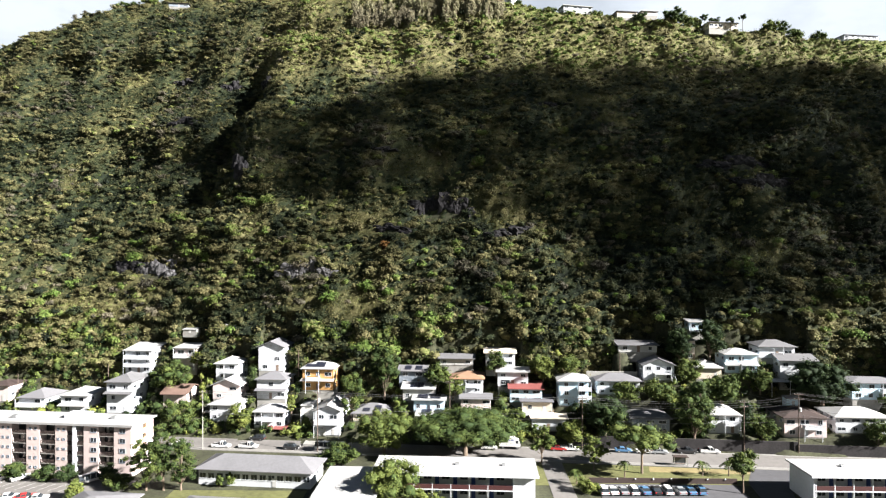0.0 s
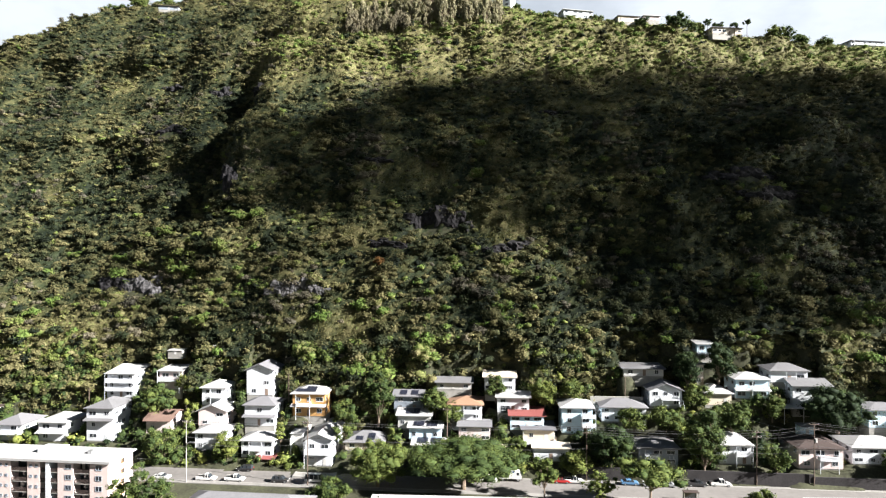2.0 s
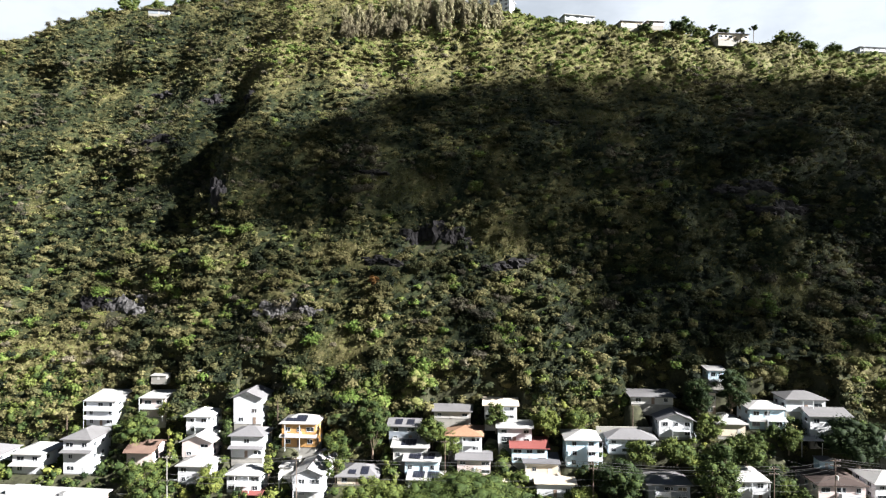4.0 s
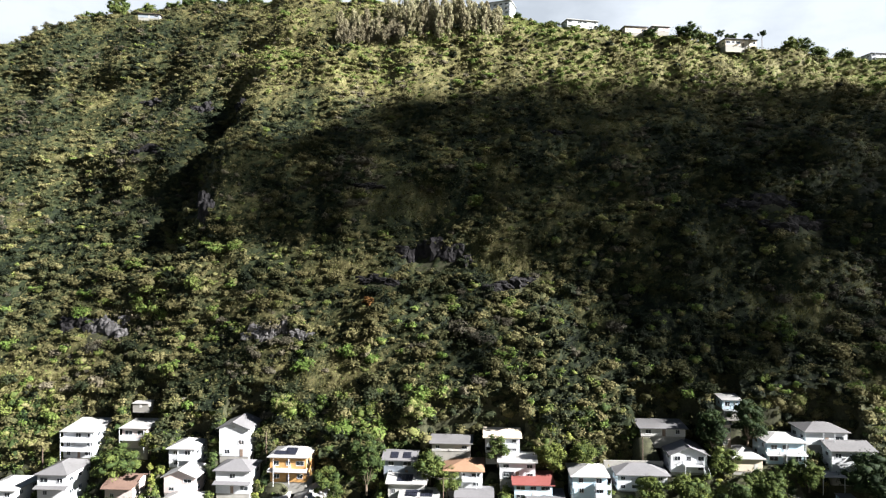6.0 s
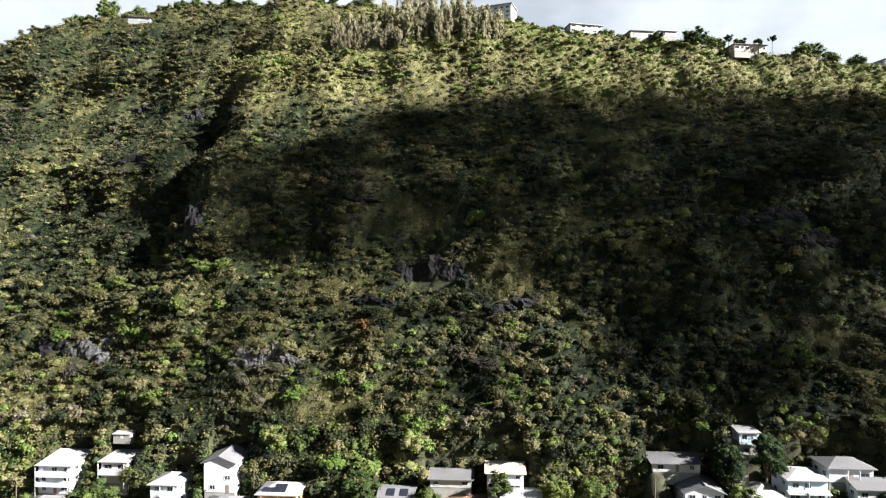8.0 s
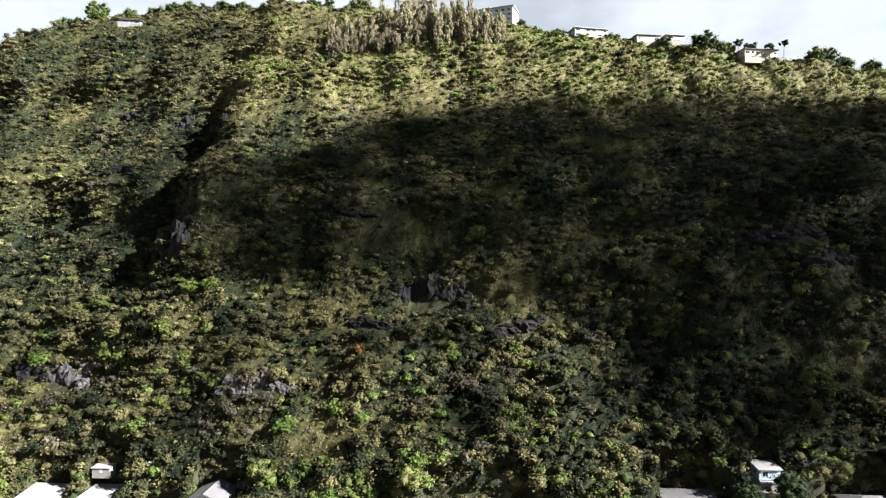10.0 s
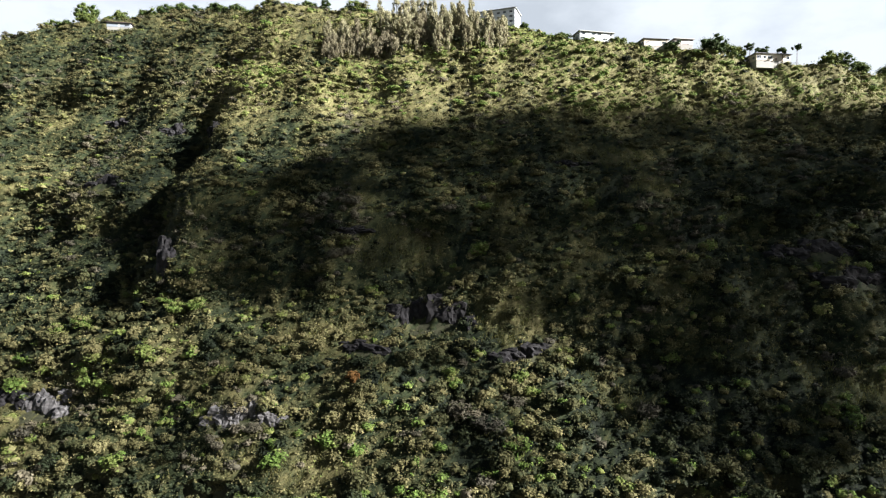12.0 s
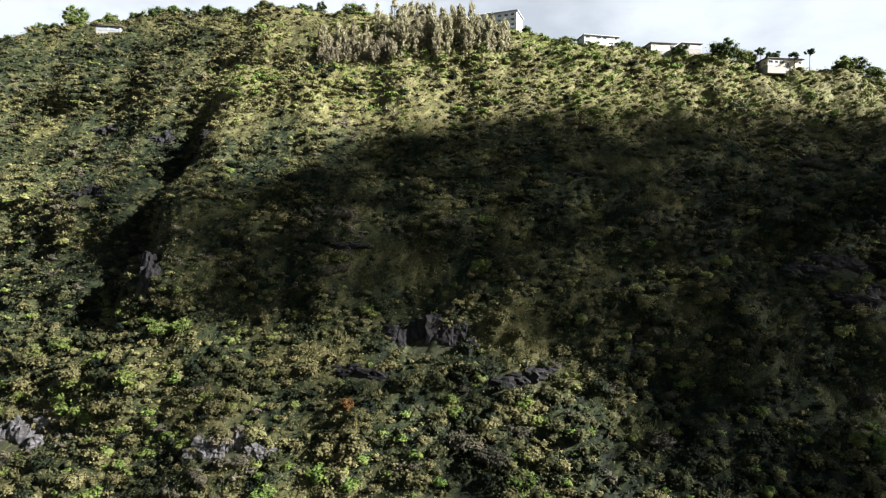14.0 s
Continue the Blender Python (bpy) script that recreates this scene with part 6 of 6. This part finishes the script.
car("suv", 43.6, 145.6, 0.04, 92, (0.52, 0.52, 0.51), "white car parked nose-in at the car park")
car("sedan", 46.4, 145.6, 0.04, 92, (0.06, 0.14, 0.25), "blue car parked nose-in at the car park")
car("sedan", 49.0, 145.7, 0.04, 92, (0.02, 0.02, 0.022), "black car parked nose-in at the car park")
car("suv", 51.6, 145.7, 0.04, 92, (0.52, 0.52, 0.51), "white car parked nose-in at the car park")
car("sedan", 54.7, 145.7, 0.04, 92, (0.22, 0.23, 0.24), "grey car parked nose-in at the car park")
car("sedan", 57.1, 145.7, 0.04, 92, (0.06, 0.14, 0.25), "blue car parked nose-in at the car park")
car("suv", 59.4, 145.8, 0.04, 92, (0.06, 0.14, 0.25), "blue car parked nose-in at the car park")
car("sedan", -111.8, 152.6, 0.03, 55, (0.52, 0.52, 0.51), "white car parked before the apartment block")
car("sedan", -107.4, 152.3, 0.03, 55, (0.52, 0.52, 0.51), "white car parked before the apartment block")
car("van", -89.1, 151.0, 0.03, 50, (0.52, 0.52, 0.51), "white van parked beside the apartment block")
car("sedan", -101.9, 140.3, 0.03, 20, (0.52, 0.52, 0.51), "white car in the apartment car park")
car("sedan", -97.9, 140.3, 0.03, 30, (0.35, 0.02, 0.02), "dark red car in the apartment car park")
car("sedan", -94.7, 139.7, 0.03, 20, (0.52, 0.52, 0.51), "white car in the apartment car park")

# ---- hillside vegetation ----
def off_plots(P, margin=1.5):
    ok = np.ones(len(P), bool)
    for px, py, hw, hd, turn, pz in PADS:
        ca, sa = math.cos(radians(turn)), math.sin(radians(turn))
        u, v = (P[:, 0] - px) * ca + (P[:, 1] - py) * sa, -(P[:, 0] - px) * sa + (P[:, 1] - py) * ca
        ok &= (np.abs(u) > hw + margin) | (np.abs(v) > hd + margin)
    return ok


def compact(V, F, T):
    used = np.unique(F)
    back = np.zeros(len(V), np.int64)
    back[used] = np.arange(len(used))
    return V[used], back[F], T[used]


GRASSY = [(20, 73, 13, 8), (-14, 94, 15, 9), (-92, 141, 9, 5), (-33, 69, 13, 5), (66, 129, 22, 5), (-40, 38, 22, 6), (-135, 33, 22, 7), (112, 56, 14, 8), (55, 22, 10, 4)]


def grass_share(x, z):
    """Where the slope is open grass rather than brush."""
    s = ramp01(0.75, 1.35, lumps(x, z * 1.6, 34, 71) + 0.5 * lumps(x, z * 2, 10, 72)) * 0.8
    for gx, gz, gw, gh in GRASSY:
        s = np.maximum(s, 1 - ramp01(0.55, 1.15, np.hypot((x - gx) / gw, (z - gz) / gh) + 0.25 * lumps(x, z, 8, 73)))
    return s


def on_rock(x, z, grow=1.0):
    hit = np.zeros(np.shape(x), bool)
    for rx, rz, rw, rh, *_ in ROCKS:
        hit |= ((x - rx) / (rw * 0.5 * grow)) ** 2 + ((z - rz + 0.8) / (rh * 0.55 * grow)) ** 2 < 1
    return hit


def in_sight(x, y, z):
    return (np.abs(x) < 0.74 * y + 18) & (z < crest(x) + 0.5)


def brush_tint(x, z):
    """Slow drift of leaf colour over the slope: olive above, yellow-green along the crest, dark green with painted
    shade on the lower east.
    """
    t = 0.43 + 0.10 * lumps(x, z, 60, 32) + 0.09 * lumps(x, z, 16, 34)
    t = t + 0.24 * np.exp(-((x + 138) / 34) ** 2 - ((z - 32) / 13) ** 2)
    # painted shade: tint lowered on upper west, turned from the sun, and lower east
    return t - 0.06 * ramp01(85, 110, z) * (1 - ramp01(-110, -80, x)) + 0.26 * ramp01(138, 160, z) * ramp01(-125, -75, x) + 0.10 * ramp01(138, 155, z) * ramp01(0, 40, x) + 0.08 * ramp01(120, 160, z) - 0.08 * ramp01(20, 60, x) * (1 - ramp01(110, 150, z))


def undergrowth(g):
    """The low brush between the shrubs: a crumpled leafy sheet, darkened for gap shade, with loose sprays standing off
    it.
    """
    xs, zs = np.arange(-275, 275, 1.0), np.arange(17, 231, 0.8)
    X, Z = np.meshgrid(xs, zs, indexing="ij")
    Y = hill_y(X, Z)
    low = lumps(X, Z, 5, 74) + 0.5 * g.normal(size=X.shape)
    H = 0.5 + 0.3 * low - 0.5 * on_rock(X, Z)
    J = g.normal(size=(3, *X.shape)) * 0.2
    V = np.stack([X + J[0], Y - 0.7 * H + J[1], Z + 0.7 * H + J[2]], -1).reshape(-1, 3)
    # shade of the gaps painted in: tint drops overall, further in the hollows
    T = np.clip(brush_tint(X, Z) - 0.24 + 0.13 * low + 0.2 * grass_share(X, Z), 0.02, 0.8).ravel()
    keep = off_plots(np.stack([X.ravel(), Y.ravel(), Z.ravel()], 1), 0.8).reshape(X.shape) & in_sight(X, Y, Z)
    fk = keep[:-1, :-1] & keep[1:, :-1] & keep[1:, 1:] & keep[:-1, 1:]
    idx = np.arange(X.size).reshape(X.shape)
    a, b, c, d = idx[:-1, :-1], idx[1:, :-1], idx[1:, 1:], idx[:-1, 1:]
    F = np.concatenate([np.stack([a, b, c], -1)[fk], np.stack([a, c, d], -1)[fk]])
    pick = g.choice(np.flatnonzero(keep.ravel() & ~on_rock(X, Z, 0.7).ravel()), 270000)
    nrm = np.array([0.1, -0.5, 0.8]) + 0.55 * g.normal(size=(len(pick), 3))
    nrm /= np.linalg.norm(nrm, axis=1, keepdims=True)
    e1 = np.cross(nrm, g.normal(size=nrm.shape))
    e1 /= np.linalg.norm(e1, axis=1, keepdims=True) + 1e-9
    e2 = np.cross(nrm, e1)
    sz = g.uniform(0.18, 0.43, (len(pick), 1))
    P = V[pick] + g.uniform(-0.5, 0.5, (len(pick), 3)) + np.array([0, -0.7, 0.7]) * g.uniform(0.1, 0.8, (len(pick), 1))
    LV = np.stack([P + e1 * sz, P - e1 * sz * 0.5 + e2 * sz * 0.8, P - e1 * sz * 0.5 - e2 * sz * 0.8], 1).reshape(-1, 3)
    LT = np.repeat(np.clip(T[pick] + 0.13 + 0.08 * g.normal(size=len(pick)), 0.02, 0.95), 3)
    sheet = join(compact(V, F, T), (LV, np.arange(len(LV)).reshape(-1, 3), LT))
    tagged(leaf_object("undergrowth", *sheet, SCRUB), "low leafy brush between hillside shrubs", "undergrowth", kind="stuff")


def slope_grass(g):
    """Tall pale grass on the open patches, blade by blade."""
    x, z = g.uniform(-230, 230, 2400000), g.uniform(20, 205, 2400000)
    ok = g.random(len(x)) < grass_share(x, z)
    x, z = x[ok], z[ok]
    y = hill_y(x, z)
    ok = in_sight(x, y, z) & off_plots(np.stack([x, y, z], 1), 1.0) & ~on_rock(x, z)
    P = np.stack([x, y, z], 1)[ok][:80000]
    n = len(P)
    h, lean = g.uniform(0.5, 1.35, (n, 1)), g.normal(size=(n, 3)) * 0.28
    side = g.normal(size=(n, 3)) * np.array([1, 0.6, 0.1])
    side *= 0.11 / (np.linalg.norm(side, axis=1, keepdims=True) + 1e-9)
    V = np.stack([P - side, P + side, P + (np.array([0, -0.15, 1.0]) + lean) * h], 1).reshape(-1, 3)
    T = np.repeat(np.clip(0.5 + 0.25 * lumps(P[:, 0], P[:, 2], 12, 76) + 0.15 * g.normal(size=n), 0, 1), 3)
    tagged(leaf_object("slope_grass", V, np.arange(len(V)).reshape(-1, 3), T, GRASS), "tall pale grass on open patches of the slope", "grass", kind="stuff")


def hillside():
    """The scrub: thousands of low shrubs and umbrella trees of uneven size, each a few leafy lumps over a core darkened
    for shade.
    """
    g = np.random.default_rng(21)
    X, Z = np.meshgrid(np.arange(-275, 275, 2.9), np.arange(18, 231, 2.15), indexing="ij")      # close planting, with taller trees let in
    x = np.concatenate([(X + g.uniform(-1.5, 1.5, X.shape)).ravel(), g.uniform(-275, 275, 2600)])
    z = np.concatenate([(Z + g.uniform(-1.1, 1.1, X.shape)).ravel(), g.uniform(18, 231, 2600)])
    n = len(x)
    r = np.clip(np.exp(g.normal(0.50, 0.30, n)) * (1 + 0.25 * lumps(x, z, 38, 31)), 0.8, 3.0)
    r[-2600:] = np.minimum(r[-2600:] * g.uniform(1.2, 1.7, 2600), 3.3)
    r *= np.where(z < 66, 1.18, 1.0)
    y = hill_y(x, z)
    ok = in_sight(x, y, z) & off_plots(np.stack([x, y, z], 1), 1.0) & ~on_rock(x, z, 0.85) & (g.random(n) > 0.8 * grass_share(x, z)) & (g.random(n) > 0.05)
    x, y, z, r = x[ok], y[ok], z[ok], r[ok]
    n = len(x)
    flat = np.clip(0.62 - 0.16 * ramp01(70, 150, z) + 0.1 * g.normal(size=n), 0.36, 0.95)
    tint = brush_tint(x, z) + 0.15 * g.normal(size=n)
    lush = 0.03 + (0.10 + 0.5 * ramp01(0.5, 1.3, lumps(x, z, 17, 81))) * (1 - ramp01(70, 115, z))
    tint = np.where(g.random(n) < lush, g.uniform(0.78, 0.92, n) + 0.12 * (1 - ramp01(40, 75, z)), tint)
    tint = np.where(g.random(n) < 0.07, g.uniform(0.02, 0.14, n), tint)
    tint = np.clip(tint, 0.03, 1.0)
    dry = (lumps(x, z, 55, 33) + 0.5 * lumps(x, z, 14, 36) + g.normal(size=n) * 0.6) > 1.2
    lift = r * flat * g.uniform(0.35, 1.0, n)
    C = np.stack([x, y - 0.35 * lift, z + lift], 1)
    # each crown is one to five lumps
    m = 1 + np.floor(r * 1.15).astype(int).clip(0, 4)
    who = np.repeat(np.arange(n), m)
    rl = np.where(m[who] == 1, 0.95, 0.60) * r[who] * g.uniform(0.8, 1.2, len(who))
    ang, rad = g.uniform(0, 6.28, len(who)), np.where(m[who] == 1, 0, 0.62) * r[who] * np.sqrt(g.random(len(who)))
    L = C[who] + np.stack([np.cos(ang) * rad, np.sin(ang) * rad * 0.9, g.uniform(-0.3, 0.3, len(who)) * r[who] * flat[who]], 1)
    LR = np.stack([rl, rl, rl * np.minimum(1.0, flat[who] * 1.25)], 1)
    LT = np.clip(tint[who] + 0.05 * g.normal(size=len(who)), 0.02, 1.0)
    for name, sel, mat, label in (("hillside_scrub", False, SCRUB, "dense green scrub trees covering the steep hillside"),
                                  ("dry_brush", True, DRY, "grey-brown dry brush among green scrub on the hillside")):
        k = dry == sel
        # each core is tinted down to paint shade within the crown
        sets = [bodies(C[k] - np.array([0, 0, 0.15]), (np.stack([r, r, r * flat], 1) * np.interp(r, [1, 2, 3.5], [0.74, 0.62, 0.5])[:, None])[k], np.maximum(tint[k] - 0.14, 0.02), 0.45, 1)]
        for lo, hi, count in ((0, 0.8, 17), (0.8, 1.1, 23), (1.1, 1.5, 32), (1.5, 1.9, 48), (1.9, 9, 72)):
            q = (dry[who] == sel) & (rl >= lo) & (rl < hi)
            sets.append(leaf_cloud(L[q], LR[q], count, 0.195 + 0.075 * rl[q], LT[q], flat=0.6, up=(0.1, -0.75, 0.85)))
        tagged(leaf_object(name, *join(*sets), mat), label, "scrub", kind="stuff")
    undergrowth(g)
    slope_grass(g)


def bank_scrub():
    """Bushes on the steep cut banks behind the houses."""
    g = np.random.default_rng(23)
    cut = []
    for px, py, hw, hd, turn, pz in PADS:
        top = float(np.interp(py + hd + 3, hill_y(np.full(60, px), np.linspace(0, 60, 60)), np.linspace(0, 60, 60)))
        k = int(max(0.0, top - pz) * hw * 0.6)
        u, f = g.uniform(-hw - 1.5, hw + 1.5, k), g.random(k)
        cut.append(np.stack([px + u, py + hd + 0.9 + 2.2 * f - u * math.sin(radians(-turn)), pz + 0.5 + (top - pz) * f], 1))
    P = np.concatenate(cut)
    P = P[off_plots(P, 0.8)]
    n = len(P)
    size = np.clip(np.exp(g.normal(0.2, 0.4, n)), 0.6, 2.4)
    R = np.stack([size * 1.2, size, size * 0.9], 1)
    tint = np.clip(0.5 + 0.2 * g.normal(size=n), 0.02, 0.9)
    # bush cores take a lower tint, as painted inner shade
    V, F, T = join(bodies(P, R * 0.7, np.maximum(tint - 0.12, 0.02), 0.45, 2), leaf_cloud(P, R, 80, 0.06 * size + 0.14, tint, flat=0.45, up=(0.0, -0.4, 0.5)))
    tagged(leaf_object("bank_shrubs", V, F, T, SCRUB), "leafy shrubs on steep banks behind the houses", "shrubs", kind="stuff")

def garden_shrubs():
    """Loose shrubs and weeds that fill the plots between the houses."""
    g = np.random.default_rng(51)
    x = g.uniform(-175, 175, 6800)
    z = g.uniform(0.3, 30, 6800)
    P = np.stack([x, hill_y(x, z), z], 1)
    P = P[off_plots(P, 0.6)]
    P = P[(P[:, 0] < 30) | (P[:, 2] > 1.5)]
    n = len(P)
    P[:, 2] = np.array(ground_z(P[:, 0], P[:, 1]))
    dens = lumps(P[:, 0], P[:, 1] * 2, 22, 52) + g.normal(size=n) * 0.5
    P = P[(dens > -0.8) | (P[:, 2] > 20)]
    n = len(P)
    size = np.clip(np.exp(g.normal(0.1, 0.4, n)), 0.5, 2.4)
    R = np.stack([size * 1.1, size, size * g.uniform(0.7, 1.2, n)], 1)
    C = P + np.stack([np.zeros(n), np.zeros(n), size * 0.5], 1)
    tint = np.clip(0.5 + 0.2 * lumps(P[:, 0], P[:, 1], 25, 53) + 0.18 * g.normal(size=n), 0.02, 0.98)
    # shade inside the shrubs is painted by the cores' lower tint
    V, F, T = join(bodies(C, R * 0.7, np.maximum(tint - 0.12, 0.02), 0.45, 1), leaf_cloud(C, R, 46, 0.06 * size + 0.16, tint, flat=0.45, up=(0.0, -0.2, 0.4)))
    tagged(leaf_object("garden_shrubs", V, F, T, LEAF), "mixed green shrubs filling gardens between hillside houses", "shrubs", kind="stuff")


terrain()
hillside()
bank_scrub()
garden_shrubs()
